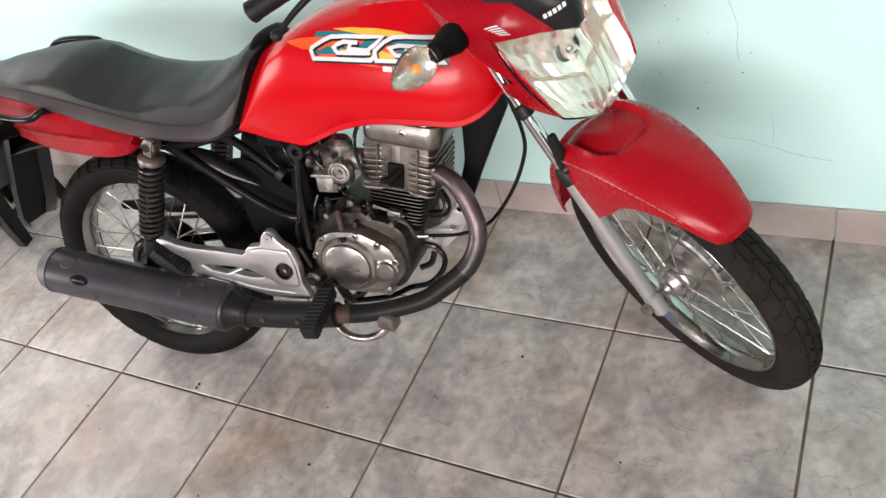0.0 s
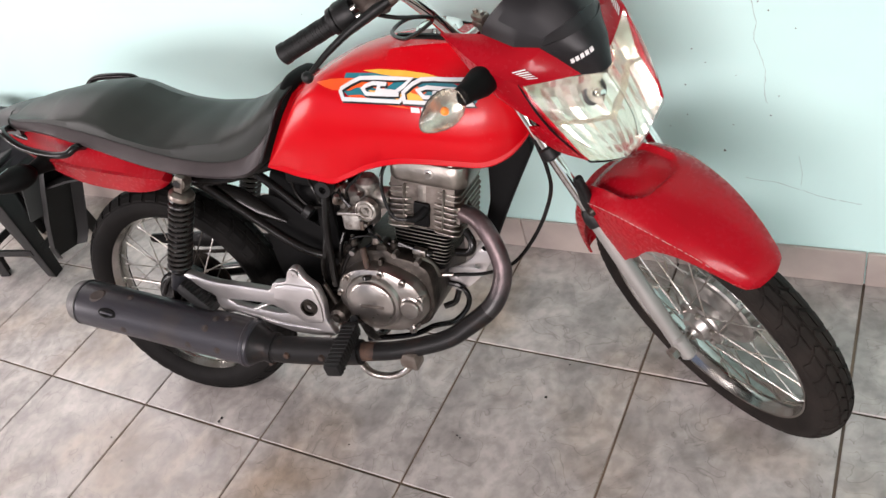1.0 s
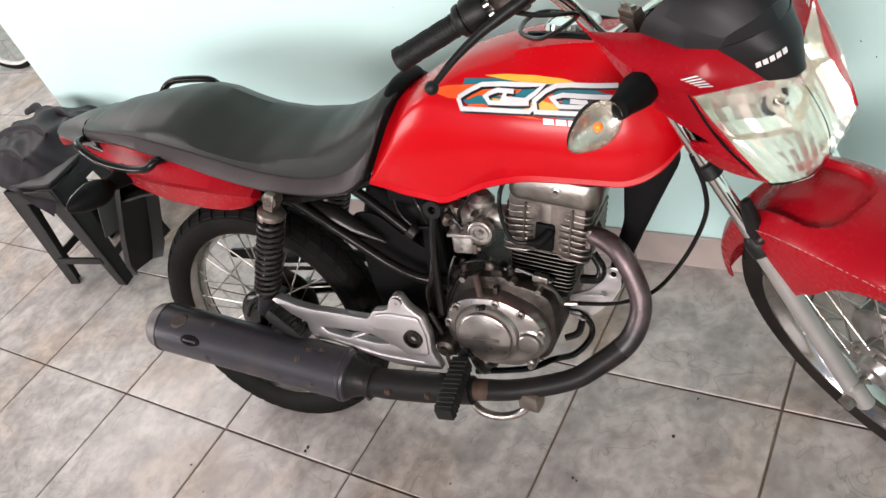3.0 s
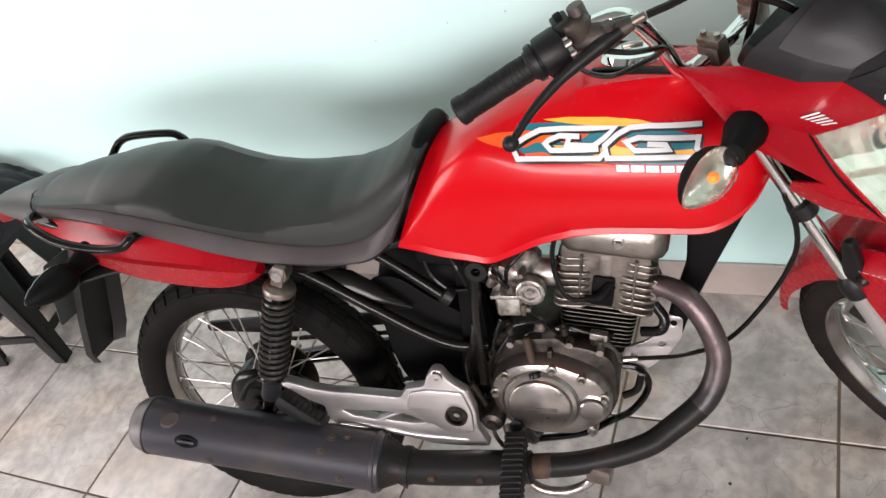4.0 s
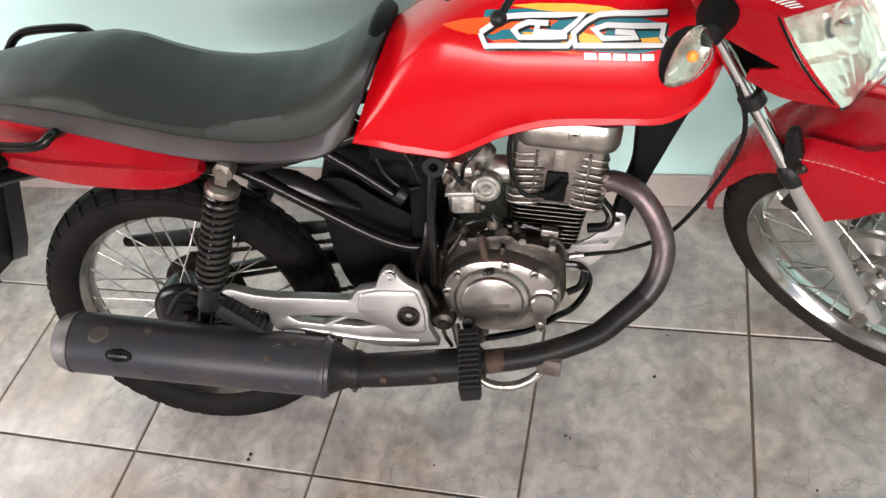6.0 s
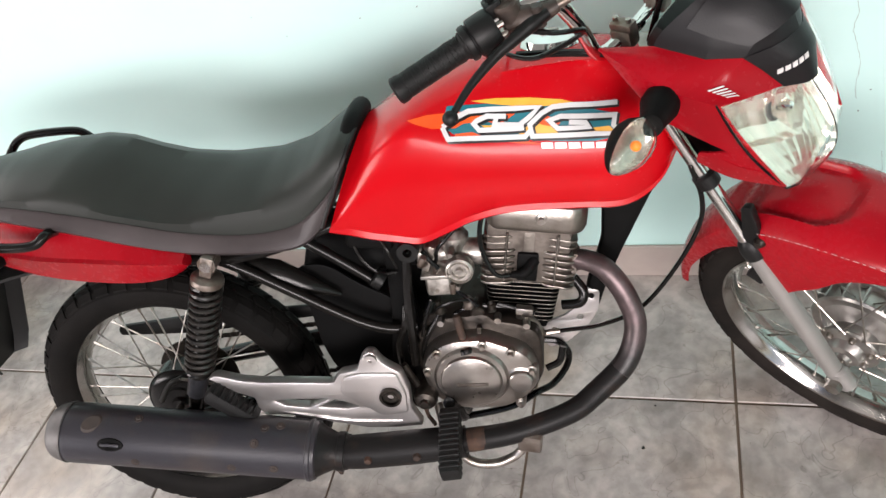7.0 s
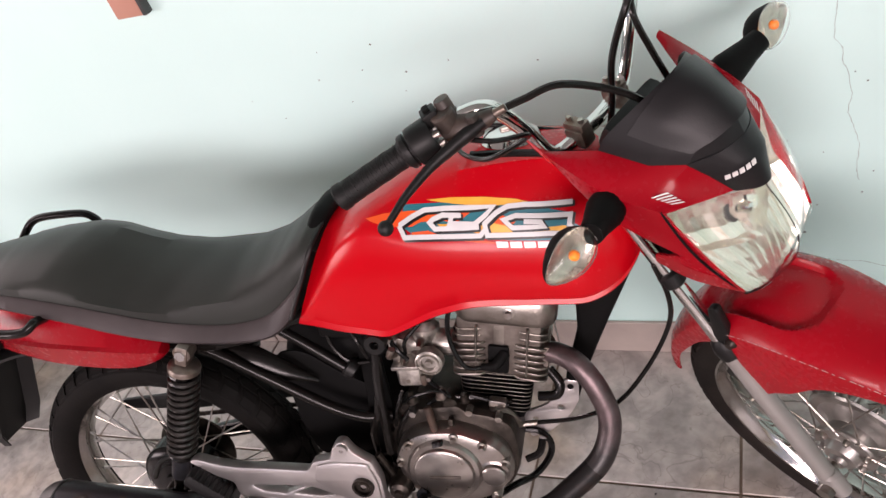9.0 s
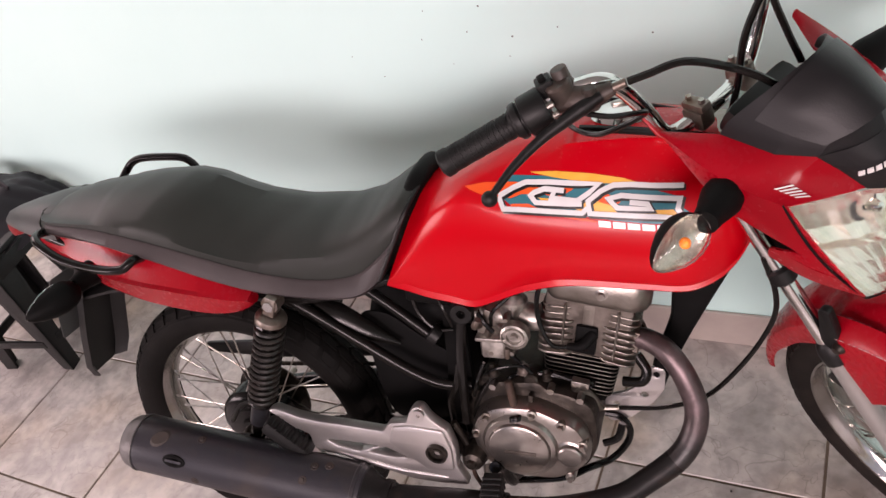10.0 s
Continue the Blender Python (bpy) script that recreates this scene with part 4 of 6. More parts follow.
def lamp_sheet(nu, nv, deep, k=1.0):
    return skin([[lamp_point(k * (2 * i / nu - 1), 0.5 + k * (j / nv - 0.5), deep) for j in range(nv + 1)] for i in range(nu + 1)], closed=False)


def reflector():
    """Steps of facets round the bulb, and a smooth fluted lip rising to the lower edge."""
    loops = []
    for i in range(25):
        u = 0.985 * (i / 12 - 1)
        line = []
        for v, d in ((0.008, 0.0), (0.06, 0.30), (0.14, 0.46), (0.15, 0.62), (0.28, 0.78), (0.42, 0.84), (0.54, 0.74), (0.56, 0.56), (0.70, 0.42), (0.84, 0.24), (0.93, 0.12), (0.992, 0.0)):
            q = lamp_point(u, v)
            flute = 0.0022 * (i % 2) if v > 0.55 else 0.004 * ((i // 2) % 2)
            q.x -= 0.004 + (0.080 * d + flute) * min(1.0, 5.0 * (0.985 - abs(u)) + 0.02)
            line.append(q)
        loops.append(line)
    return skin(loops, closed=False)


headlamp = add("headlamp", reflector(), REFLECTOR, "large faceted headlamp with a clear lens", xf=STEER, smooth=0)
bm = lamp_sheet(28, 20, 0.0)
bmesh.ops.recalc_face_normals(bm, faces=bm.faces)
bmesh.ops.solidify(bm, geom=bm.faces[:], thickness=0.002)
glass = part("lens", bm, LENS, headlamp, "clear plastic headlamp lens", xf=STEER)
glass.visible_shadow = False
rimline = [lamp_point(-1, v) for v in np.linspace(0, 1, 9)] + [lamp_point(u, 1) for u in np.linspace(-0.9, 0.1, 9)]
part("lamp_seal", tube([q + Vector((-0.003, 0, 0)) for q in rimline], 0.0018, seg=6, straight=True), MATTE, headlamp, xf=STEER)
part("bulb", lathe([(0, 0.034), (0.006, 0.032), (0.009, 0.024), (0.009, 0.0), (0.014, -0.002), (0.014, -0.008), (0, -0.008)], 20, pose(1.186, 0, 0.820, 0, 80, 0)), CHROME, headlamp, xf=STEER)
part("bulb_ring", lathe([(0.015, 0.004), (0.020, 0.008), (0.024, 0.006), (0.025, -0.004), (0.015, -0.004)], 28, pose(1.190, 0, 0.821, 0, 80, 0), closed=True), GREY, headlamp, "dull ring round the bulb", xf=STEER)
bm = box(0.06, 0.09, 0.10, pose(1.100, 0, 0.84, 0, 26, 0), 0.02)
part("lamp_housing", bm, BLACK, headlamp, "black plastic back of the lamp", xf=STEER)
bm = box(0.05, 0.12, 0.05, pose(1.065, 0, 0.945, 0, 30, 0), 0.015)
add("instrument_panel", bm, BLACK, "black plastic instrument panel", xf=STEER)

# -- handlebar and controls
PERCH = material("worn_black_casting", (0.035, 0.026, 0.022), 0.5, 0.2, (0.10, 0.07, 0.055), mix=0.35, scale=40, bump=0.2)
bar = [(0.86, -0.356, 1.055), (0.93, -0.232, 1.078), (0.958, -0.192, 1.084), (0.980, -0.158, 1.074), (0.984, -0.125, 1.012), (0.976, -0.096, 0.946), (0.978, -0.076, 0.928), (0.990, -0.045, 0.933), (0.994, 0, 0.934)]
bar = bar + [(x, -y, z) for x, y, z in bar[-2::-1]]
add("handlebar", tube(bar, 0.011, 90, 14), CHROME, "chromed tubular handlebar", xf=STEER)
for sg in (-1, 1):
    a, b = Vector((0.858, sg * 0.3585, 1.0535)), Vector((0.926, sg * 0.2455, 1.0735))
    d = (b - a).normalized()
    up = (Vector((0, 0, 1)) - d * d.z).normalized()
    fwd = d.cross(up) * -sg
    turn = Matrix((d.cross(up), up, d)).transposed().to_4x4()
    spot = lambda f, h, s: a + fwd * f + up * h + d * s
    block = lambda f, h, s: Matrix.Translation(spot(f, h, s)) @ turn
    grip = add("grip", lathe([(0.0, 0), (0.015, 0), (0.0192, 0.003), (0.0192, 0.013), (0.0176, 0.016), (0.0172, 0.106), (0.0200, 0.109), (0.0200, 0.114), (0.012, 0.116)], 28, along(a, b)), GRIP, "black rubber handlebar grip", xf=STEER)
    bm = bmesh.new()
    for k in range(26):
        c = a.lerp(b, 0.14 + 0.026 * k)
        lathe([(0.0168, -0.0011), (0.0182, -0.0005), (0.0182, 0.0005), (0.0168, 0.0011)], 20, along(c, c + d + fwd * 0.35 * math.sin(0.8 * k)), bm)
    part("grip_ribs", bm, GRIP, grip, xf=STEER)
    bm = lathe([(0.012, 0.110), (0.0235, 0.111), (0.0250, 0.114), (0.0250, 0.120), (0.0225, 0.1215), (0.0225, 0.123), (0.0265, 0.1245), (0.0275, 0.128), (0.0275, 0.152), (0.0255, 0.157), (0.012, 0.158)], 26, along(a, b))
    box(0.034, 0.042, 0.030, block(sg * -0.008, -0.006, 0.140), 0.006, bm)
    sw = add("switch_housing", bm, BLACK, "black plastic throttle and switch housing", xf=STEER)
    part("switch_box", box(0.024, 0.026, 0.022, block(sg * 0.008, 0.018, 0.166), 0.004), BLACK, sw, xf=STEER)
    part("button", box(0.012, 0.006, 0.010, block(sg * 0.008, 0.033, 0.166), 0.002), MATTE, sw, xf=STEER)
    for h in (-0.006, 0.010):
        part("housing_screw", rod(spot(0.020, h, 0.156), spot(0.020, h, 0.166), 0.0042, 10, 0.001), STEEL, sw, xf=STEER)
    bm = tube([(0.948, sg * 0.212, 1.077), (0.966, sg * 0.201, 1.075), (0.986, sg * 0.187, 1.076), (1.002, sg * 0.171, 1.080)], [0.0165, 0.0185, 0.0135, 0.0085], 18, 14, flat=0.9)
    rod(spot(0.004, -0.012, 0.180), spot(0.004, 0.024, 0.180), 0.0165, 16, 0.003, bm)
    rod((0.985, sg * 0.193, 1.060), (0.985, sg * 0.193, 1.092), 0.0085, 12, 0.002, bm)
    perch = add("lever_perch", bm, PERCH, "worn brown-black cast lever perch", xf=STEER)
    part("mirror_boss", lathe([(0.005, 0.026), (0.0100, 0.026), (0.0110, 0.024), (0.0110, 0.006), (0.014, 0.0)], 18, along(spot(-0.004, 0.008, 0.188), spot(-0.010, 0.05, 0.190))), PERCH, perch, "hollow threaded mirror boss", xf=STEER)
    part("cable_adjuster", rod((1.001, sg * 0.172, 1.080), (1.013, sg * 0.159, 1.083), 0.0055, 12, 0.001), CAP, perch, "pale knurled cable adjuster", xf=STEER)
    lev = tube([(0.996, sg * 0.186, 1.078), (0.984, sg * 0.208, 1.073), (0.972, sg * 0.237, 1.067), (0.961, sg * 0.267, 1.060), (0.952, sg * 0.312, 1.048), (0.951, sg * 0.352, 1.036)], [0.0085, 0.0115, 0.0100, 0.0080, 0.0066, 0.0056], 30, 14, flat=0.85)
    bmesh.ops.create_uvsphere(lev, u_segments=14, v_segments=10, radius=0.0105, matrix=Matrix.Translation((0.951, sg * 0.3585, 1.034)))
    add("brake_lever" if sg < 0 else "clutch_lever", lev, BLACK, "black hand lever with a ball end", xf=STEER)
    bm = box(0.034, 0.026, 0.03, pose(0.995, sg * 0.045, 0.938), 0.005)
    box(0.036, 0.02, 0.012, pose(0.995, sg * 0.045, 0.957), 0.004, bm)
    clamp = add("bar_clamp", bm, CAP, "cast aluminium handlebar clamp", xf=STEER)
    for dx in (-0.011, 0.011):
        part("clamp_bolt", rod((0.995 + dx, sg * 0.045, 0.962), (0.995 + dx, sg * 0.045, 0.969), 0.0045, 6), STEEL, clamp, xf=STEER)


def cable(name, pts, r=0.0038, label="black control cable"):
    return add(name, tube(pts, r, 48, 8), GLOSS, label)


# engine, clutch, brake and throttle cables
U = lambda x, y, z: tuple(STEER @ Vector((x, y, z)))
cable("throttle_cable", [U(0.952, -0.215, 1.066), U(1.00, -0.19, 1.05), (0.90, -0.14, 0.96), (0.83, -0.11, 0.925), (0.78, -0.06, 0.93), (0.80, 0.02, 0.935), (0.93, 0.03, 0.90)])
cable("front_brake_cable", [U(1.014, -0.158, 1.083), U(1.028, -0.138, 1.083), U(1.052, -0.10, 1.080), U(1.075, -0.05, 1.040), U(1.110, -0.03, 1.012), U(1.12, 0.0, 0.95)], 0.005)
cable("clutch_cable", [U(1.0, 0.0, 0.89), U(1.03, 0.0, 0.97), U(1.055, 0.0, 1.05), U(1.08, 0.03, 1.12), U(1.06, 0.10, 1.14), U(1.0, 0.18, 1.09)], 0.005)
cable("switch_loom", [U(0.99, 0.17, 1.10), U(1.015, 0.12, 1.09), U(1.034, 0.08, 1.062), U(1.048, 0.08, 1.005), U(1.066, 0.08, 0.955)], 0.005)
cable("speedometer_cable", [(1.035, -0.105, 0.72), (1.05, -0.10, 0.66), (1.045, -0.085, 0.60), (1.005, -0.07, 0.515), (0.945, -0.064, 0.44), (0.875, -0.06, 0.409), (0.80, -0.06, 0.404)], 0.004)
cable("wiring_loom", [(0.80, -0.08, 0.925), (0.87, -0.085, 0.918), (0.93, -0.08, 0.905), (1.0, -0.05, 0.88)], 0.006)

# -- frame
bm = plate(rounded([(0.985, 0.80), (0.905, 0.80), (0.900, 0.62), (0.893, 0.555), (0.880, 0.520), (0.860, 0.470), (0.842, 0.40), (0.868, 0.40), (0.896, 0.470), (0.926, 0.530), (0.962, 0.597), (1.000, 0.665)], 0.012), 0.034, side(0.0), bevel=0.009)
add("main_frame", bm, MATTE, "black painted steel down tube")
for y in (-0.098, 0.098):
    add("frame_rail", tube([(0.22, y, 0.668), (0.27, y, 0.636), (0.36, y, 0.566), (0.44, y, 0.505), (0.50, y, 0.476), (0.55, y * 0.9, 0.468)], 0.0105, 30, 12), GLOSS, "black enamelled frame tube")
    add("seat_rail", tube([(-0.28, y * 0.8, 0.80), (-0.1, y, 0.74), (0.15, y, 0.672), (0.30, y, 0.662), (0.46, y * 0.8, 0.69)], 0.011, 30, 12), GLOSS)
    add("frame_rail", tube([(0.375, y * 0.75, 0.672), (0.43, y * 0.8, 0.628), (0.50, y * 0.85, 0.565)], 0.010, 16, 12), GLOSS)
    bm = plate(rounded([(0.525, 0.650), (0.560, 0.650), (0.552, 0.50), (0.545, 0.36), (0.54, 0.27), (0.49, 0.27), (0.485, 0.40), (0.508, 0.50)], 0.01), 0.012, side(y * 0.75), bevel=0.003)
    add("pivot_plate", bm, MATTE, "black pressed steel pivot plate")
    add("swing_arm", tube([(0.0, y * 1.02, 0.303), (0.12, y * 1.02, 0.318), (0.35, y * 0.9, 0.345), (0.52, y * 0.75, 0.36)], [0.018, 0.020, 0.019, 0.018], 20, 12), GLOSS, "black enamelled swing arm")
cable("vent_hose", [(0.570, -0.105, 0.635), (0.556, -0.115, 0.56), (0.546, -0.118, 0.48), (0.536, -0.115, 0.405)], 0.0085, "black rubber vent hose")
cable("drain_hose", [(0.60, -0.10, 0.50), (0.56, -0.105, 0.44), (0.545, -0.10, 0.38)], 0.006, "black rubber drain hose")
bm = box(0.13, 0.10, 0.13, pose(0.41, 0.03, 0.575, 0, 22, 0), 0.030, segs=4)
add("air_box", bm, MATTE, "black plastic air box under the seat")
bm = box(0.085, 0.07, 0.045, pose(0.505, -0.05, 0.655, 0, 10, 0), 0.012, segs=3)
add("battery_cover", bm, MATTE)
for y in (-0.048, 0.048):
    bm = plate(rounded([(0.34, 0.60), (0.40, 0.60), (0.455, 0.545), (0.52, 0.50), (0.53, 0.37), (0.43, 0.345), (0.36, 0.35), (0.345, 0.42), (0.345, 0.50)], 0.03), 0.006, side(y), bevel=0.002)
    add("inner_guard", bm, MATTE, "black plastic inner guard ahead of the wheel")
cable("brake_light_wire", [(0.47, -0.075, 0.66), (0.485, -0.09, 0.62), (0.51, -0.092, 0.59), (0.54, -0.088, 0.585)], 0.0035, "thin black wire")
cable("battery_wire", [(0.52, -0.085, 0.67), (0.535, -0.10, 0.64), (0.545, -0.10, 0.60)], 0.003, "thin black wire")
add("frame_clip", rod((0.498, -0.092, 0.585), (0.512, -0.092, 0.572), 0.018, 16, 0.002), BLACK)
bm = tube([(0.26, -0.078, 0.648), (0.32, -0.080, 0.615), (0.37, -0.076, 0.575), (0.42, -0.066, 0.54)], [0.006, 0.020, 0.018, 0.004], 18, 12, flat=0.5)
add("splash_guard", bm, GLOSS, "glossy black splash guard over the rear tyre")

# chain guard on the far side of the wheel
bm = plate(rounded([(-0.16, 0.410), (-0.155, 0.434), (0.02, 0.440), (0.30, 0.432), (0.30, 0.405), (0.02, 0.395)], 0.012), 0.010, side(0.078), bevel=0.003)
add("chain_guard", bm, BLACK, "black pressed steel chain guard")

# -- rear shock absorbers
DULL_TUBE = material("dull_blued_tube", (0.09, 0.095, 0.11), 0.35, 0.8, (0.05, 0.05, 0.055), scale=40, bump=0.1)
SPRING = material("dusty_black_spring", (0.008, 0.0075, 0.007), 0.34, 0, (0.024, 0.020, 0.017), mix=0.45, scale=60, grain=200, bump=0.1, spec=0.5)


def shock(y):
    a, b = Vector((0.243, y, 0.684)), Vector((0.098, y, 0.372))
    d = (b - a).normalized()
    m = along(a, b)
    body = add("shock_absorber", lathe([(0.0, 0.03), (0.013, 0.03), (0.013, 0.20), (0.016, 0.205), (0.016, 0.30), (0.014, 0.335), (0.0, 0.335)], 20, m), GLOSS, "black spring shock absorber with a dull steel cap")
    cup = lathe([(0.0, 0.026), (0.021, 0.027), (0.0275, 0.032), (0.0290, 0.037), (0.0285, 0.042), (0.024, 0.046), (0.0, 0.046)], 28, m)
    part("spring_cap", cup, CAP, body, "dull stained steel spring cap")
    eye = lathe([(0.006, -0.013), (0.016, -0.013), (0.016, 0.013), (0.006, 0.013)], 20, pose(a.x, a.y, a.z, 90, 0, 0), closed=True)
    box(0.032, 0.022, 0.040, m @ pose(0, 0, 0.004), 0.004, eye)
    part("upper_eye", eye, CAP, body)
    part("upper_nut", rod(a + Vector((0, -0.02 if y < 0 else 0.02, 0)), a, 0.0105, 6), CHROME, body)
    eye = lathe([(0.005, -0.012), (0.014, -0.012), (0.014, 0.012), (0.005, 0.012)], 20, pose(b.x, b.y, b.z, 90, 0, 0), closed=True)
    part("lower_eye", eye, GLOSS, body)
    turns, r = 13.5, 0.0245
    pts = []
    n = int(turns * 14)
    for k in range(n + 1):
        f, ang = k / n, 2 * math.pi * turns * k / n
        pts.append(m @ Vector((r * math.cos(ang), r * math.sin(ang), 0.046 + f * 0.195)))
    part("coil_spring", tube(pts, 0.0047, seg=8, straight=True), SPRING, body, "black coil spring")
    part("lower_sleeve", lathe([(0.0165, 0.250), (0.0185, 0.252), (0.0185, 0.302), (0.0165, 0.304)], 22, m, closed=True), DULL_TUBE, body, "dull blue-grey lower sleeve")
    part("spring_seat", lathe([(0.0, 0.238), (0.024, 0.238), (0.026, 0.244), (0.022, 0.252), (0.0, 0.252)], 24, m), GLOSS, body)
    return body


for y in (-0.147, 0.147):
    shock(y)

# -- aluminium footrest hanger
outline = [(0.163, 0.456), (0.180, 0.462), (0.223, 0.445), (0.262, 0.436), (0.313, 0.431), (0.395, 0.420), (0.411, 0.440), (0.446, 0.444), (0.456, 0.466), (0.469, 0.480), (0.484, 0.478), (0.494, 0.455), (0.504, 0.444), (0.521, 0.430), (0.528, 0.388), (0.523, 0.346), (0.537, 0.304), (0.483, 0.304), (0.431, 0.309), (0.287, 0.357), (0.246, 0.361), (0.236, 0.374), (0.238, 0.402), (0.205, 0.420)]
holes = [rounded([(0.272, 0.393), (0.330, 0.389), (0.376, 0.385), (0.345, 0.373), (0.334, 0.369), (0.290, 0.379)], 0.004), rounded([(0.352, 0.369), (0.390, 0.382), (0.402, 0.376), (0.430, 0.361), (0.40, 0.360)], 0.003)]
hanger = add("footrest_hanger", plate(rounded(outline, 0.006, 3), 0.022, side(-0.160), holes, 0.004), ALU, "cast aluminium footrest hanger")
bm = plate(rounded([(0.402, 0.400), (0.417, 0.435), (0.450, 0.440), (0.514, 0.432), (0.522, 0.388), (0.517, 0.340), (0.468, 0.338), (0.432, 0.372)], 0.008, 3), 0.012, side(-0.170), bevel=0.005)
part("hanger_boss", bm, ALU, hanger)
bm = lathe([(0.006, 0.0), (0.006, 0.006), (0.010, 0.006), (0.010, 0.003), (0.015, 0.003), (0.016, 0.009), (0.020, 0.009), (0.020, 0.0)], 28, pose(0.494, -0.174, 0.384, 90, 0, 0))
part("pivot_bolt", bm, DIRTY, hanger, "dark recessed pivot bolt")
part("bolt_ear", lathe([(0.004, -0.005), (0.011, -0.005), (0.011, 0.005), (0.004, 0.005)], 16, pose(0.476, -0.172, 0.466, 90, 0, 0), closed=True), ALU, hanger)
# a low crease along the lower arm
part("arm_rib", tube([(0.262, -0.168, 0.372), (0.33, -0.1685, 0.352), (0.41, -0.169, 0.331), (0.50, -0.169, 0.320)], [0.002, 0.005, 0.005, 0.003], 16, 8), ALU, hanger)
m = pose(0.198, -0.182, 0.402, 0, 0, 0) @ pose(0, 0, 0, 0, 46, 0)
bm = box(0.105, 0.036, 0.034, m, 0.012)
peg = add("pillion_footrest", bm, GRIP, "folded black rubber pillion footrest")
for k in range(8):
    part("rib", box(0.005, 0.040, 0.006, m @ pose(-0.04 + 0.011 * k, 0, 0.017), 0.002, segs=1), GRIP, peg)
part("hinge", box(0.03, 0.03, 0.024, pose(0.238, -0.172, 0.358, 0, 40, 0), 0.006), ALU, peg)
part("hinge_pin", rod((0.236, -0.192, 0.362), (0.236, -0.160, 0.362), 0.006, 10, 0.001), STEEL, peg)
part("end_clip", box(0.03, 0.02, 0.006, pose(0.214, -0.196, 0.340, 0, 35, 0), 0.002), CHROME, peg)

# rider's footrest and rear brake pedal
m = along((0.595, -0.182, 0.344), (0.602, -0.308, 0.316))
bm = box(0.034, 0.030, 0.128, m @ pose(0, 0, 0.066), 0.004)
peg = add("footrest", bm, GRIP, "black ribbed rubber footrest")
for k in range(11):
    part("rib", box(0.0358, 0.0318, 0.0066, m @ pose(0, 0, 0.014 + 0.0105 * k), 0.0015, segs=1), GRIP, peg)
part("footrest_bar", tube([(0.602, 0.15, 0.26), (0.602, 0.10, 0.255), (0.602, -0.10, 0.262), (0.594, -0.14, 0.33), (0.592, -0.168, 0.349)], 0.011, 20, 10), GLOSS, peg)
ped = add("brake_pedal", tube([(0.56, -0.125, 0.315), (0.575, -0.165, 0.27), (0.61, -0.195, 0.235), (0.655, -0.195, 0.222), (0.695, -0.188, 0.232), (0.722, -0.184, 0.258)], 0.0085, 30, 12), STEEL, "bare steel rear brake pedal")
part("pedal_pad", box(0.042, 0.034, 0.046, pose(0.729, -0.200, 0.283, 12, 8, -8), 0.007), CAP, ped, "worn steel pedal pad")
add("side_stand", tube([(0.56, 0.11, 0.28), (0.53, 0.20, 0.16), (0.50, 0.305, 0.084)], 0.009, 20, 10), GLOSS, "black steel side stand")

# -- engine
cover_out = [(0.549, 0.374), (0.551, 0.412), (0.566, 0.440), (0.594, 0.458), (0.620, 0.464), (0.672, 0.462), (0.706, 0.444), (0.742, 0.422), (0.757, 0.386), (0.754, 0.344), (0.724, 0.318), (0.690, 0.300), (0.614, 0.303), (0.565, 0.331)]
case_out = [(0.538, 0.385), (0.538, 0.420), (0.552, 0.452), (0.580, 0.470), (0.592, 0.490), (0.680, 0.490), (0.692, 0.474), (0.735, 0.462), (0.764, 0.440), (0.768, 0.410), (0.764, 0.350), (0.740, 0.305), (0.700, 0.290), (0.612, 0.293), (0.570, 0.325)]
add("crankcase", plate(rounded(case_out, 0.014), 0.215, side(0.0), bevel=0.008), DIRTY, "grimy aluminium crankcase")
cov = plate(rounded(cover_out, 0.020), 0.056, side(-0.115), bevel=0.017)
cov_ob = add("clutch_cover", cov, COVER, "stained cast aluminium clutch cover")
bm = lathe([(0.0, 0.020), (0.050, 0.020), (0.053, 0.018), (0.055, 0.0125), (0.062, 0.0115), (0.067, 0.006), (0.070, -0.004)], 56, pose(0.638, -0.138, 0.382, 90, 0, 0))
part("round_cap", bm, COVER, cov_ob, "round machined cap with a raised bar of worn lettering")
bm = lathe([(0.0, 0.014), (0.019, 0.014), (0.0215, 0.012), (0.0225, 0.005), (0.027, 0.003), (0.029, -0.006)], 36, pose(0.724, -0.140, 0.368, 90, 0, 0))
part("filter_cap", bm, COVER, cov_ob)
part("lettering_bar", box(0.056, 0.002, 0.007, pose(0.640, -0.1585, 0.378, 0, 4, 0), 0.0008), GAP, cov_ob)
for x, z in ((0.562, 0.404), (0.586, 0.440), (0.668, 0.448), (0.714, 0.426), (0.746, 0.386), (0.716, 0.312)):
    bm = lathe([(0.0, 0.010), (0.0045, 0.010), (0.0055, 0.007), (0.0055, 0.003), (0.009, 0.002), (0.010, -0.02)], 12, pose(x, -0.140, z, 90, 0, 0))
    part("cover_bolt", bm, STEEL, cov_ob)
dip = add("dipstick", rod((0.637, -0.130, 0.450), (0.630, -0.118, 0.502), 0.0072, 12, 0.002), RUST, "rusty brown oil dipstick")
part("dipstick_cap", lathe([(0, 0.010), (0.011, 0.010), (0.014, 0.007), (0.015, 0), (0, 0)], 18, along((0.640, -0.140, 0.437), (0.636, -0.132, 0.46))), GLOSS, dip)
part("cable_bracket", box(0.009, 0.012, 0.026, pose(0.664, -0.118, 0.462, 0, 10, 0), 0.003), DIRTY, cov_ob)
bm = lathe([(0, 0.02), (0.008, 0.02), (0.010, 0.014), (0.018, 0.010), (0.022, 0.0), (0.022, -0.03)], 24, pose(0.548, -0.150, 0.350, 90, 0, 0))
add("kick_shaft", bm, DIRTY, "greasy kick start shaft")

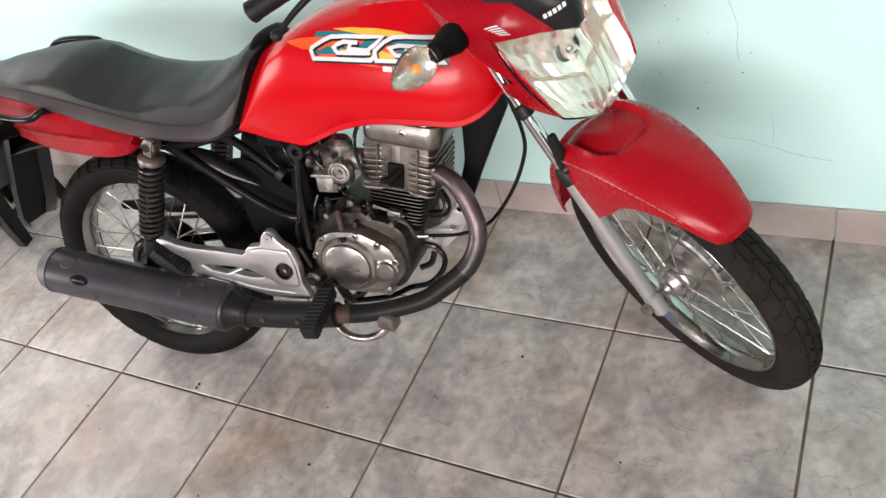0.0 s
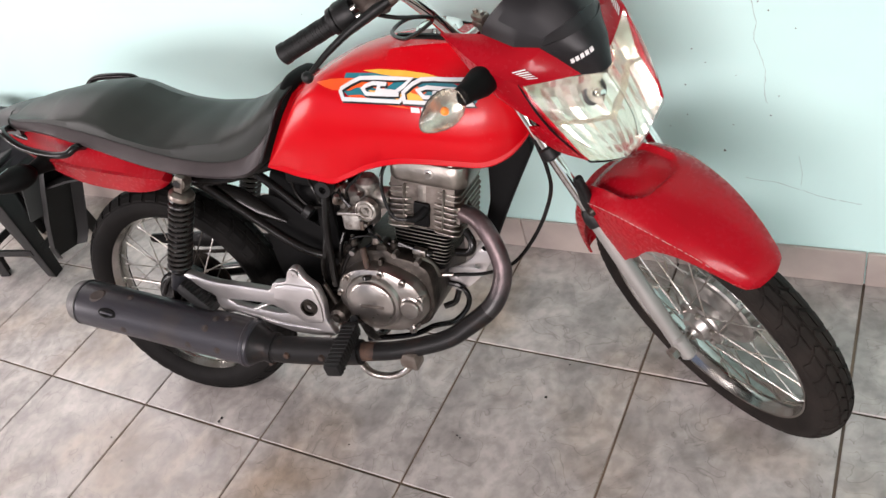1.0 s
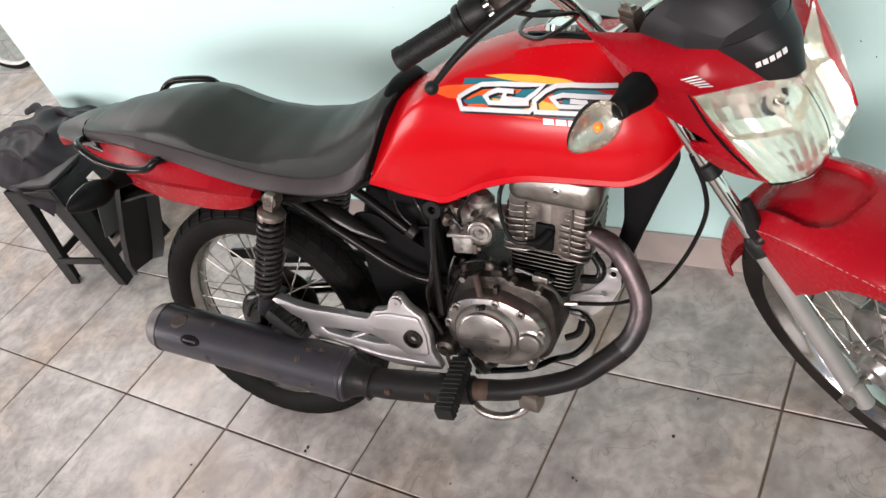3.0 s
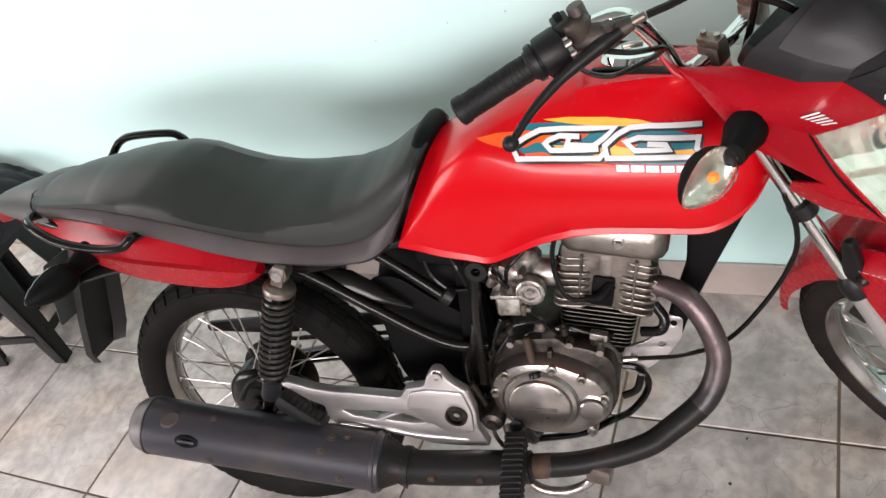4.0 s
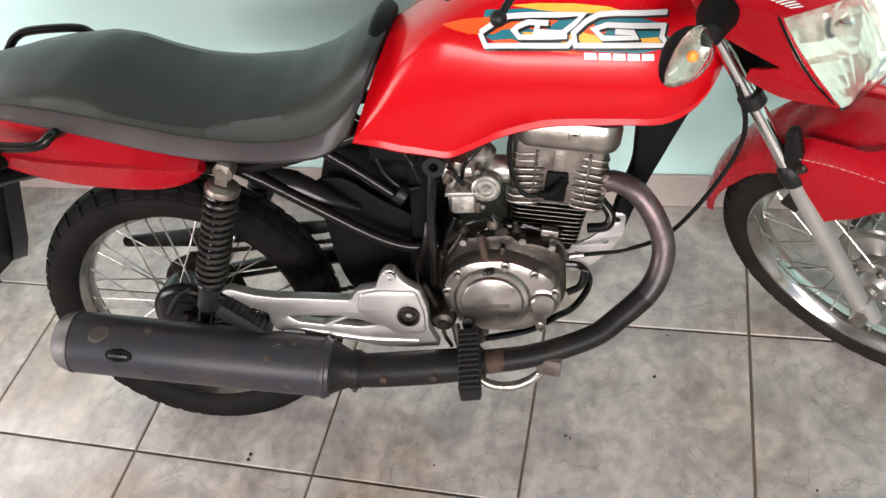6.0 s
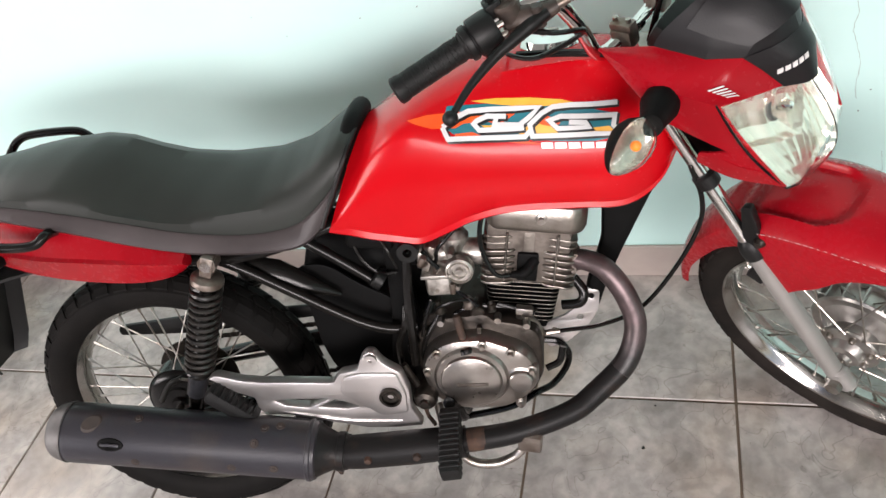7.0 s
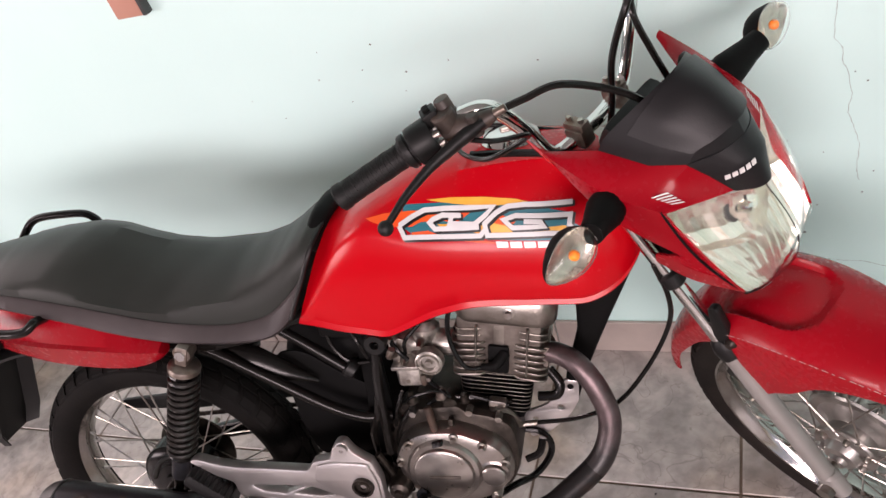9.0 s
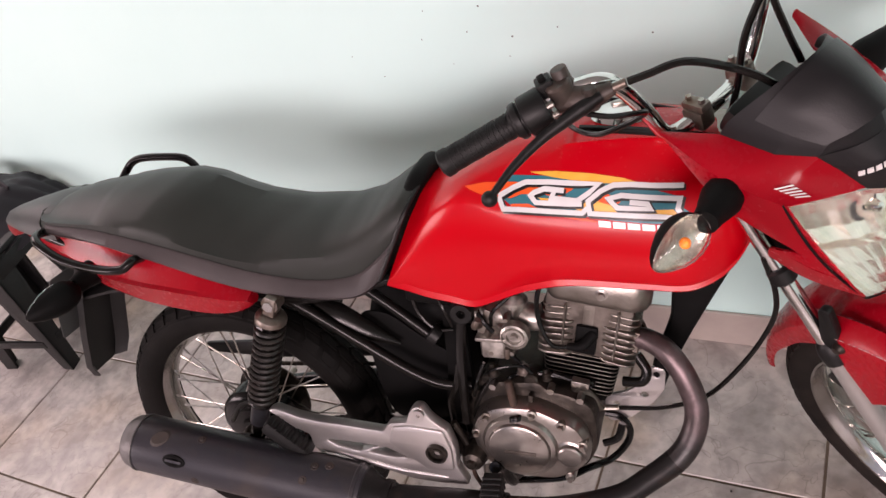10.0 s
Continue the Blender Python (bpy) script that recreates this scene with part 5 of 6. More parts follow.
# cylinder and head lean a little ahead
TILT = Matrix.Translation((0.730, 0, 0.43)) @ Matrix.Rotation(radians(12.5), 4, "Y")
cyl = add("cylinder", box(0.11, 0.115, 0.12, TILT @ pose(0, 0, 0.045), 0.02), MATTE, "black finned cylinder with bright fin edges")
FIN = [(-0.066, -0.07), (0.066, -0.07), (0.066, 0.07), (-0.066, 0.07)]
for k in range(10):
    w = 1.0 - 0.012 * (9 - k)
    fin = part("fin", plate(rounded([(x * w, y * w) for x, y in FIN], 0.014), 0.0036, TILT @ pose(0, 0, 0.012 + 0.0092 * k), bevel=0.0008), MATTE, cyl)
    part("bright_edge", plate(rounded([(x * w * 1.008, y * w * 1.008) for x, y in FIN], 0.014), 0.0014, TILT @ pose(0, 0, 0.0125 + 0.0092 * k), bevel=0.0003), CAST, fin)
head = add("cylinder_head", box(0.146, 0.141, 0.118, TILT @ pose(0.003, 0, 0.150), 0.012), GAP, "cast aluminium cylinder head with fins")
part("centre_column", box(0.034, 0.142, 0.112, TILT @ pose(0.004, 0, 0.148), 0.010), CAST, head)
for k in range(8):
    for x0, sx in ((-0.047, 1), (0.051, -1)):
        # each fin sweeps up a little where it meets the column
        w = 1.0 if k < 6 else 0.93
        fo = [(-0.033, -0.070), (-0.020, -0.0785), (0.016, -0.0780), (0.027, -0.069), (0.027, 0.069), (0.016, 0.078), (-0.020, 0.0785), (-0.033, 0.070)]
        part("fin", plate(rounded([(x0 + sx * x * w, y * w) for x, y in fo], 0.006), 0.0046, TILT @ pose(0.004, 0, 0.099 + 0.0128 * k, 0, sx * -5, 0), bevel=0.0014), CAST, head)
top = plate(rounded([(-0.078, -0.074), (0.070, -0.078), (0.092, -0.06), (0.092, 0.06), (0.070, 0.078), (-0.078, 0.074)], 0.024), 0.054, TILT @ pose(0.006, 0, 0.222), bevel=0.014)
part("head_cover", top, CAST, head, "smooth aluminium valve cover")
for x, y in ((-0.052, -0.058), (0.062, -0.058), (0.062, 0.058), (-0.052, 0.058)):
    part("head_bolt", lathe([(0, 0.014), (0.006, 0.014), (0.006, 0.005), (0.011, 0.004), (0.013, -0.01)], 14, TILT @ pose(x, y, 0.246)), STEEL, head)
part("side_bolt", lathe([(0, 0.012), (0.006, 0.012), (0.006, 0.004), (0.010, 0.003), (0.011, -0.004)], 14, TILT @ pose(0.02, -0.075, 0.226, 90, 0, 0)), STEEL, head)
# black block on the head paints the plug recess's shade
part("plug_recess_shade", box(0.036, 0.012, 0.056, TILT @ pose(0.004, -0.0712, 0.130), 0.005), MATTE, head, "black block standing for the shade in the spark plug recess")
for x0 in (-0.038, 0.048):
    part("rib", box(0.005, 0.012, 0.096, TILT @ pose(0.004 + x0, -0.0735, 0.148), 0.002, segs=1), CAST, head)
part("spark_plug_cap", tube([tuple(TILT @ Vector((-0.022, -0.086, 0.120))), tuple(TILT @ Vector((0.0, -0.09, 0.128))), tuple(TILT @ Vector((0.016, -0.074, 0.146)))], [0.006, 0.009, 0.010], 14, 12), MATTE, head, "black spark plug cap")
cable("plug_lead", [tuple(TILT @ Vector((-0.02, -0.085, 0.118))), tuple(TILT @ Vector((-0.05, -0.095, 0.125))), tuple(TILT @ Vector((-0.075, -0.09, 0.17))), (0.70, -0.08, 0.66), (0.73, -0.05, 0.70)], 0.0042, "black plug lead")
part("exhaust_flange", box(0.010, 0.058, 0.040, pose(0.842, -0.043, 0.549, 0, 12, 0), 0.004), CAP, head, "stained steel exhaust flange")
ring_at = lambda x, z: [(x + 0.006 * math.cos(a), z + 0.006 * math.sin(a)) for a in np.linspace(0, 2 * math.pi, 10, endpoint=False).tolist()]
bracket = plate(rounded([(0.853, 0.461), (0.879, 0.455), (0.873, 0.412), (0.851, 0.380), (0.810, 0.346), (0.774, 0.335), (0.765, 0.354), (0.769, 0.394), (0.810, 0.406), (0.837, 0.426)], 0.008), 0.007, side(-0.014), [ring_at(0.862, 0.444), ring_at(0.838, 0.400), ring_at(0.787, 0.376)], 0.0015)
add("engine_bracket", bracket, ALU, "drilled aluminium engine bracket")
cable("oil_hose", [(0.765, -0.02, 0.358), (0.79, -0.02, 0.351), (0.806, -0.022, 0.326), (0.800, -0.03, 0.298), (0.772, -0.05, 0.275), (0.739, -0.085, 0.285), (0.685, -0.10, 0.268), (0.571, -0.10, 0.250)], 0.0065, "black rubber hose under the crankcase")
add("cable_end", rod((0.80, -0.06, 0.404), (0.765, -0.062, 0.404), 0.0055, 10, 0.001), STEEL)

# carburettor and intake
carb = add("carburettor", lathe([(0, 0.0), (0.020, 0.0), (0.024, 0.006), (0.024, 0.040), (0.030, 0.044), (0.030, 0.050), (0.022, 0.054), (0.022, 0.085), (0.026, 0.088), (0.026, 0.096), (0.016, 0.108), (0, 0.11)], 28, pose(0.628, -0.055, 0.535, 0, 10, 0)), CARB, "oxidised aluminium carburettor")
part("throat", rod((0.575, -0.05, 0.600), (0.69, -0.05, 0.585), 0.024, 20, 0.003), CARB, carb)
part("dial", lathe([(0, 0.011), (0.006, 0.011), (0.0065, 0.003), (0.0125, 0.003), (0.013, 0.010), (0.0165, 0.010), (0.017, 0.004), (0.0205, 0.004), (0.021, 0.010), (0.024, 0.008), (0.025, -0.008)], 32, pose(0.650, -0.095, 0.580, 90, 0, 0)), CARB, carb)
part("float_bowl", box(0.046, 0.045, 0.040, pose(0.608, -0.078, 0.552, 0, 4, 0), 0.010, segs=3), CARB, carb)
part("bowl_flange", box(0.056, 0.052, 0.007, pose(0.609, -0.078, 0.574, 0, 4, 0), 0.002), CARB, carb)
part("fuel_union", tube([(0.592, -0.092, 0.598), (0.588, -0.108, 0.606), (0.598, -0.112, 0.622)], 0.006, 12, 10), CAP, carb)
part("drain_spout", rod((0.630, -0.098, 0.535), (0.634, -0.100, 0.556), 0.005, 10, 0.001), CAP, carb)
part("lever", box(0.012, 0.006, 0.05, pose(0.600, -0.09, 0.605, 0, 25, 0), 0.002), STEEL, carb)
for x, z in ((0.604, 0.575), (0.604, 0.545), (0.640, 0.545), (0.64, 0.612), (0.59, 0.63)):
    part("screw", lathe([(0, 0.006), (0.004, 0.006), (0.005, 0.003), (0.007, -0.012)], 10, pose(x, -0.095, z, 90, 0, 0)), STEEL, carb)
add("intake_boot", tube([(0.69, -0.045, 0.585), (0.71, -0.035, 0.588), (0.735, -0.02, 0.59)], [0.022, 0.026, 0.030], 10, 20), MATTE, "black rubber intake boot")
add("air_duct", tube([(0.575, -0.05, 0.60), (0.54, -0.045, 0.605), (0.48, -0.03, 0.60)], [0.024, 0.030, 0.034], 12, 20), MATTE, "black rubber air duct")
cable("choke_cable", [(0.612, -0.095, 0.600), (0.625, -0.11, 0.635), (0.655, -0.10, 0.66), (0.70, -0.08, 0.70)], 0.0035)

# -- exhaust
SOOT = material("brown_soot", (0.050, 0.034, 0.028), 0.7, 0.0, (0.025, 0.02, 0.018), scale=60, bump=0.3)
whole = smooth_path([(0.835, -0.050, 0.542), (0.858, -0.062, 0.551), (0.892, -0.080, 0.537), (0.920, -0.096, 0.492), (0.931, -0.110, 0.436), (0.908, -0.132, 0.378), (0.850, -0.158, 0.336), (0.80, -0.180, 0.315), (0.70, -0.202, 0.300), (0.60, -0.206, 0.293)], 72)
pipe = tube(whole[:43], [0.017, 0.018, 0.0188, 0.019, 0.019, 0.0195, 0.0205], seg=20, straight=True)
header = add("exhaust_header", pipe, HEADER, "heat stained steel exhaust header")
part("header_collar", lathe([(0.018, 0), (0.027, 0.001), (0.027, 0.010), (0.018, 0.011)], 24, along((0.838, -0.043, 0.549), (0.862, -0.048, 0.556)), closed=True), RUST, header)
low = tube(whole[42:], [0.0206, 0.0198, 0.0195, 0.0200, 0.0215], seg=20, straight=True)
low_pipe = add("exhaust_pipe", low, PIPE, "sooty black exhaust pipe")
part("rust_patch", tube([(0.654, -0.2050, 0.2972), (0.640, -0.2057, 0.2958), (0.622, -0.206, 0.2945)], [0.0203, 0.0212, 0.0214], 8, 20), RUST, low_pipe, "orange rust by the joint")
shield = tube([(0.615, -0.207, 0.293), (0.52, -0.207, 0.289), (0.42, -0.207, 0.287), (0.35, -0.206, 0.290)], [0.028, 0.031, 0.031, 0.028], 18, 20)
sh = add("heat_shield", shield, PIPE, "black pipe shield with rust marks")
for x in (0.53, 0.44):
    part("shield_bolt", lathe([(0, 0.006), (0.006, 0.005), (0.008, 0.0), (0.008, -0.01)], 12, pose(x, -0.237, 0.293, 90, 0, 0)), RUST, sh)
mf = along((0.352, -0.206, 0.296), (-0.145, -0.226, 0.416)) @ Matrix.Diagonal((0.95, 0.95, 0.98, 1))
muf = [(0.0, 0.0), (0.034, 0.0), (0.040, 0.004), (0.056, 0.012), (0.0585, 0.020), (0.0585, 0.024), (0.0575, 0.030), (0.058, 0.16), (0.058, 0.33), (0.058, 0.47), (0.056, 0.484), (0.050, 0.502), (0.043, 0.510), (0.036, 0.512), (0.030, 0.510), (0.026, 0.490), (0.0, 0.486)]
muffler = add("muffler", lathe(muf, 40, mf), MUFFLER, "scratched black painted muffler")
part("end_cap", lathe([(0.0585, 0.480), (0.0592, 0.482), (0.052, 0.504), (0.045, 0.5125), (0.040, 0.5135), (0.040, 0.508)], 40, mf), material("worn_grey_steel", (0.16, 0.155, 0.155), 0.5, 0.6, (0.08, 0.075, 0.07), scale=30, bump=0.2), muffler, "bare grey muffler end cap")
part("front_seam", lathe([(0.0585, 0.018), (0.0605, 0.020), (0.0605, 0.026), (0.0585, 0.028)], 40, mf, closed=True), MUFFLER, muffler)


def on_muffler(h, facing):
    """A pose on the muffler's skin, h along it, z outwards."""
    c, out = mf @ Vector((0, 0, h)), Vector(facing).normalized()
    return along(c + out * 0.0546, c + out)


for h, y, z in ((0.341, -0.16, 0.96), (0.340, -0.99, -0.15), (0.160, -1.0, -0.08), (0.081, -1.0, 0.01), (0.119, -0.66, 0.72), (0.106, -0.18, 0.95), (0.079, -0.04, 0.97)):
    part("rivet", lathe([(0, 0.003), (0.0035, 0.0028), (0.0045, 0.001), (0.008, 0.001), (0.009, -0.002)], 14, on_muffler(h, (0.24 * max(z, 0), y, z))), SOOT, muffler)

# muffler's slotted bracket mark, cone ring, clamp
m = on_muffler(0.384, (0.14, -0.89, 0.43))
spin = mf.to_3x3().col[2]
tilt = m.to_3x3().inverted() @ spin
m = m @ Matrix.Rotation(math.atan2(tilt.y, tilt.x), 4, "Z")
part("bracket_mark", lathe([(0.006, 0.001), (0.012, 0.003), (0.016, 0.002), (0.018, -0.004)], 22, m @ Matrix.Diagonal((1.45, 0.72, 1, 1))), MATTE, muffler, "dark embossed bracket mark")
part("bracket_slot", box(0.034, 0.006, 0.006, m @ pose(0, 0, 0.002), 0.002), MUFFLER, muffler)
part("dent_mark", lathe([(0.0, 0.001), (0.012, 0.0015), (0.017, -0.003)], 16, on_muffler(0.425, (0.22, -0.43, 0.87)) @ Matrix.Diagonal((1.4, 1, 1, 1))), SOOT, muffler)
part("front_cone", lathe([(0.030, -0.050), (0.034, -0.046), (0.036, -0.020), (0.048, 0.004), (0.052, 0.010)], 32, mf), PIPE, muffler, "sooty front cone")
part("clamp_band", lathe([(0.034, -0.040), (0.038, -0.039), (0.038, -0.026), (0.034, -0.025)], 32, mf, closed=True), PIPE, muffler, "dark rusty clamp band")
part("clamp_bolt", rod(mf @ Vector((0.02, -0.036, -0.033)), mf @ Vector((-0.014, -0.044, -0.033)), 0.005, 8), RUST, muffler)

# hoses, wires and small castings round the crankcase
cable("starter_wire", [(0.60, -0.10, 0.47), (0.64, -0.09, 0.495), (0.70, -0.085, 0.49), (0.76, -0.075, 0.46)], 0.004, "black wire over the crankcase")
cable("fuel_hose", [(0.585, -0.085, 0.64), (0.60, -0.10, 0.615), (0.615, -0.10, 0.59)], 0.0045, "black fuel hose")
cable("overflow_hose", [(0.635, -0.085, 0.53), (0.66, -0.095, 0.51), (0.675, -0.095, 0.48), (0.67, -0.09, 0.44)], 0.0035, "black overflow hose")
for x, z, r in ((0.562, 0.455, 0.012), (0.585, 0.492, 0.010), (0.665, 0.49, 0.013), (0.54, 0.425, 0.016)):
    add("engine_boss", rod((x, -0.105, z), (x, -0.065, z), r, 14, 0.003), DIRTY)
for x, z in ((0.70, 0.482), (0.748, 0.464), (0.60, 0.488)):
    add("engine_bolt", rod((x, -0.12, z), (x, -0.10, z), 0.0065, 6), STEEL)
add("clutch_arm", tube([(0.735, -0.09, 0.47), (0.755, -0.075, 0.445), (0.770, -0.066, 0.405)], [0.008, 0.006, 0.006], 12, 10), CAST, "cast clutch release arm")
add("cable_stop", box(0.03, 0.016, 0.014, pose(0.745, -0.085, 0.475, 0, 15, 0), 0.003), STEEL)
add("exhaust_mount", tube([(0.80, -0.05, 0.36), (0.79, -0.06, 0.335), (0.765, -0.065, 0.325)], 0.007, 12, 8), GLOSS)
add("pulse_pipe", tube([(0.835, -0.035, 0.50), (0.850, -0.045, 0.475), (0.842, -0.05, 0.455), (0.81, -0.045, 0.45)], 0.009, 20, 12), GLOSS, "bent black breather pipe")
add("swing_pivot", rod((0.51, -0.155, 0.36), (0.51, -0.10, 0.36), 0.016, 16, 0.002), DIRTY)
add("return_spring", rod((0.545, -0.13, 0.33), (0.52, -0.135, 0.42), 0.006, 10), DIRTY)
add("switch_wire", tube([(0.548, -0.14, 0.37), (0.543, -0.15, 0.32), (0.552, -0.15, 0.285)], 0.004, 14, 8), RUST)

# bosses, stubs, clips and wires crowded above the crankcase
for x, y, z, r, h, mt in ((0.600, -0.098, 0.500, 0.009, 0.022, DIRTY), (0.652, -0.090, 0.500, 0.010, 0.020, CAP), (0.690, -0.088, 0.486, 0.008, 0.020, DIRTY), (0.575, -0.090, 0.478, 0.010, 0.022, DIRTY)):
    stub = lathe([(0, h), (0.5 * r, h), (0.6 * r, 0.7 * h), (r, 0.6 * h), (r, 0.15 * h), (1.3 * r, 0), (0, 0)], 14, pose(x, y, z))
    add("engine_stub", stub, mt)
for pts, r in (([(0.585, -0.10, 0.50), (0.61, -0.112, 0.522), (0.645, -0.10, 0.52), (0.66, -0.085, 0.50)], 0.0028), ([(0.56, -0.11, 0.46), (0.575, -0.118, 0.50), (0.592, -0.112, 0.535)], 0.003),
               ([(0.545, -0.11, 0.53), (0.535, -0.118, 0.49), (0.515, -0.112, 0.45), (0.508, -0.105, 0.40)], 0.0065), ([(0.70, -0.085, 0.495), (0.735, -0.082, 0.478), (0.765, -0.068, 0.462)], 0.0045)):
    cable("engine_wire", pts, r, "thin black engine wire")

# -- tank decal: flat film shapes that follow the tank's side
def tank_y(x, z):
    """Half width of the tank at a place of its side."""
    u = x
    for _ in range(6):
        zb, zt, lean, ys, zs, yb = curve_table(TANK, u)
        u = x - lean * (z - zb)
    pts = [(q.z, q.y) for q in tank_section(u) if q.y >= 0]
    pts = sorted(pts)[2:]
    return float(np.interp(z, [p[0] for p in pts], [p[1] for p in pts]))


def film(name, pts, mat_, lift, label=""):
    bm = bmesh.new()
    bm.faces.new([bm.verts.new((x, 0, z)) for x, z in pts])
    xs, zs = [p[0] for p in pts], [p[1] for p in pts]
    for lo, hi, d in ((min(xs), max(xs), Vector((1, 0, 0))), (min(zs), max(zs), Vector((0, 0, 1)))):
        for c in np.arange(math.ceil(lo / 0.005) * 0.005, hi, 0.005).tolist():
            bmesh.ops.bisect_plane(bm, geom=bm.verts[:] + bm.edges[:] + bm.faces[:], plane_co=d * c, plane_no=d)
    for v in bm.verts:
        v.co.y = -tank_y(v.co.x, v.co.z) - lift
    bmesh.ops.triangulate(bm, faces=bm.faces[:])
    bmesh.ops.recalc_face_normals(bm, faces=bm.faces)
    if sum(f.normal.y for f in bm.faces) > 0:
        bmesh.ops.reverse_faces(bm, faces=bm.faces)
    part(name, bm, mat_, tank, label, smooth=60, fix=False)


def ribbon(pts, width):
    """The outline of a mitred stroke along the points."""
    left, right = [], []
    p = [Vector(q) for q in pts]
    for k, q in enumerate(p):
        a = (q - p[k - 1]).normalized() if k else (p[1] - p[0]).normalized()
        b = (p[k + 1] - q).normalized() if k < len(p) - 1 else a
        n = Vector((-(a + b).y, (a + b).x))
        n = n.normalized() if n.length > 1e-4 else Vector((-a.y, a.x))
        w = width / max(0.55, n.dot(Vector((-a.y, a.x))))
        left.append(tuple(q + n * w / 2))
        right.append(tuple(q - n * w / 2))
    return [left[k : k + 2] + right[k : k + 2][::-1] for k in range(len(p) - 1)]


TEAL = material("teal_film", (0.010, 0.17, 0.22), 0.3, bump=0, coat=0.3)
ORANGE = material("orange_film", (0.85, 0.12, 0.015), 0.3, 0, (0.80, 0.07, 0.012), scale=25, bump=0, coat=0.3)
YELLOW = material("yellow_film", (0.85, 0.48, 0.07), 0.3, 0, (0.85, 0.36, 0.03), scale=18, bump=0, coat=0.3)
SILVER = material("silver_white_film", (0.72, 0.72, 0.72), 0.3, 0, (0.60, 0.60, 0.61), scale=20, bump=0, coat=0.3)
INK = material("black_film", (0.008, 0.008, 0.009), 0.3, bump=0, coat=0.2)
film("decal_teal", [(0.6874, 0.8732), (0.7441, 0.8691), (0.8108, 0.8576), (0.8677, 0.8494), (0.932, 0.8242), (0.9336, 0.8096), (0.944, 0.8009), (0.9348, 0.7921), (0.8992, 0.7924), (0.844, 0.8025), (0.7956, 0.8131), (0.7377, 0.8265), (0.695, 0.8343), (0.6776, 0.8493)], TEAL, 0.0006, "teal decal field")
film("decal_orange", [(0.6235, 0.8632), (0.6549, 0.8662), (0.6994, 0.8642), (0.7425, 0.8588), (0.7885, 0.85), (0.7655, 0.8394), (0.7407, 0.8463), (0.7103, 0.8478), (0.6964, 0.8438), (0.6614, 0.8484)], ORANGE, 0.0010, "orange decal flame")
film("decal_orange", [(0.6953, 0.8365), (0.7215, 0.8349), (0.7377, 0.8265), (0.7954, 0.8116), (0.8273, 0.8011), (0.7988, 0.8064), (0.7454, 0.82), (0.6943, 0.8292)], ORANGE, 0.0010)
film("decal_yellow", [(0.724, 0.8749), (0.7621, 0.8739), (0.8123, 0.8673), (0.8567, 0.8577), (0.8836, 0.847), (0.8352, 0.8525), (0.8023, 0.8568), (0.7609, 0.8658)], YELLOW, 0.0010, "yellow decal flash")
film("decal_yellow", [(0.7356, 0.8418), (0.7988, 0.8338), (0.8316, 0.8294), (0.8503, 0.8166), (0.8943, 0.8122), (0.9217, 0.8092), (0.9282, 0.7999), (0.8534, 0.8099), (0.8005, 0.8175), (0.7807, 0.8263), (0.7474, 0.8333)], YELLOW, 0.0010)
film("decal_orange", [(0.8089, 0.845), (0.8258, 0.8458), (0.8519, 0.8271), (0.843, 0.8227), (0.8233, 0.8294)], ORANGE, 0.0013)
STROKES = [[(0.6775, 0.8485), (0.6983, 0.8569), (0.7187, 0.863), (0.7516, 0.8612), (0.7895, 0.8567), (0.8228, 0.8532), (0.8086, 0.8428), (0.7921, 0.8342), (0.7554, 0.8403), (0.7604, 0.8508)],
           [(0.7738, 0.8486), (0.746, 0.853), (0.7307, 0.8493), (0.7249, 0.8457), (0.7322, 0.8363), (0.7813, 0.8307), (0.7981, 0.8294)],
           [(0.6775, 0.8485), (0.6839, 0.8314), (0.7375, 0.825), (0.7979, 0.8172), (0.8056, 0.8235)],
           [(0.9367, 0.8388), (0.8993, 0.8438), (0.8676, 0.8487), (0.8431, 0.8503), (0.8256, 0.8443), (0.807, 0.8324), (0.8087, 0.8161), (0.8534, 0.8099), (0.9009, 0.803), (0.9347, 0.7968), (0.9273, 0.8095), (0.931, 0.8228), (0.889, 0.8297), (0.8533, 0.8361), (0.8355, 0.8333), (0.8468, 0.8204), (0.8914, 0.8144), (0.8877, 0.8214), (0.8641, 0.8262)]]
for n, line in enumerate(STROKES):
    for piece in ribbon([(x + 0.0026, z - 0.0030) for x, z in line], 0.0085):
        film("decal_shadow", piece, INK, 0.0016 + 0.0001 * n)
    for piece in ribbon(line, 0.0068):
        film("decal_stroke", piece, SILVER, 0.0022 + 0.0001 * n)
for n in range(5):
    x0, x1 = 0.8198 + 0.0198 * n, 0.8198 + 0.0198 * n + 0.0168
    z0, z1 = (0.8054 - 0.175 * (x - 0.8198) for x in (x0, x1))
    film("maker_block", [(x0, z0), (x1, z1), (x1, z1 - 0.0088), (x0, z0 - 0.0092)], SILVER, 0.0012, "white maker's mark block" if n == 0 else "")

# ---- stool with a jacket on it ----
STOOL_M = pose(-1.025, 0.490, 0, 0, 0, 10)


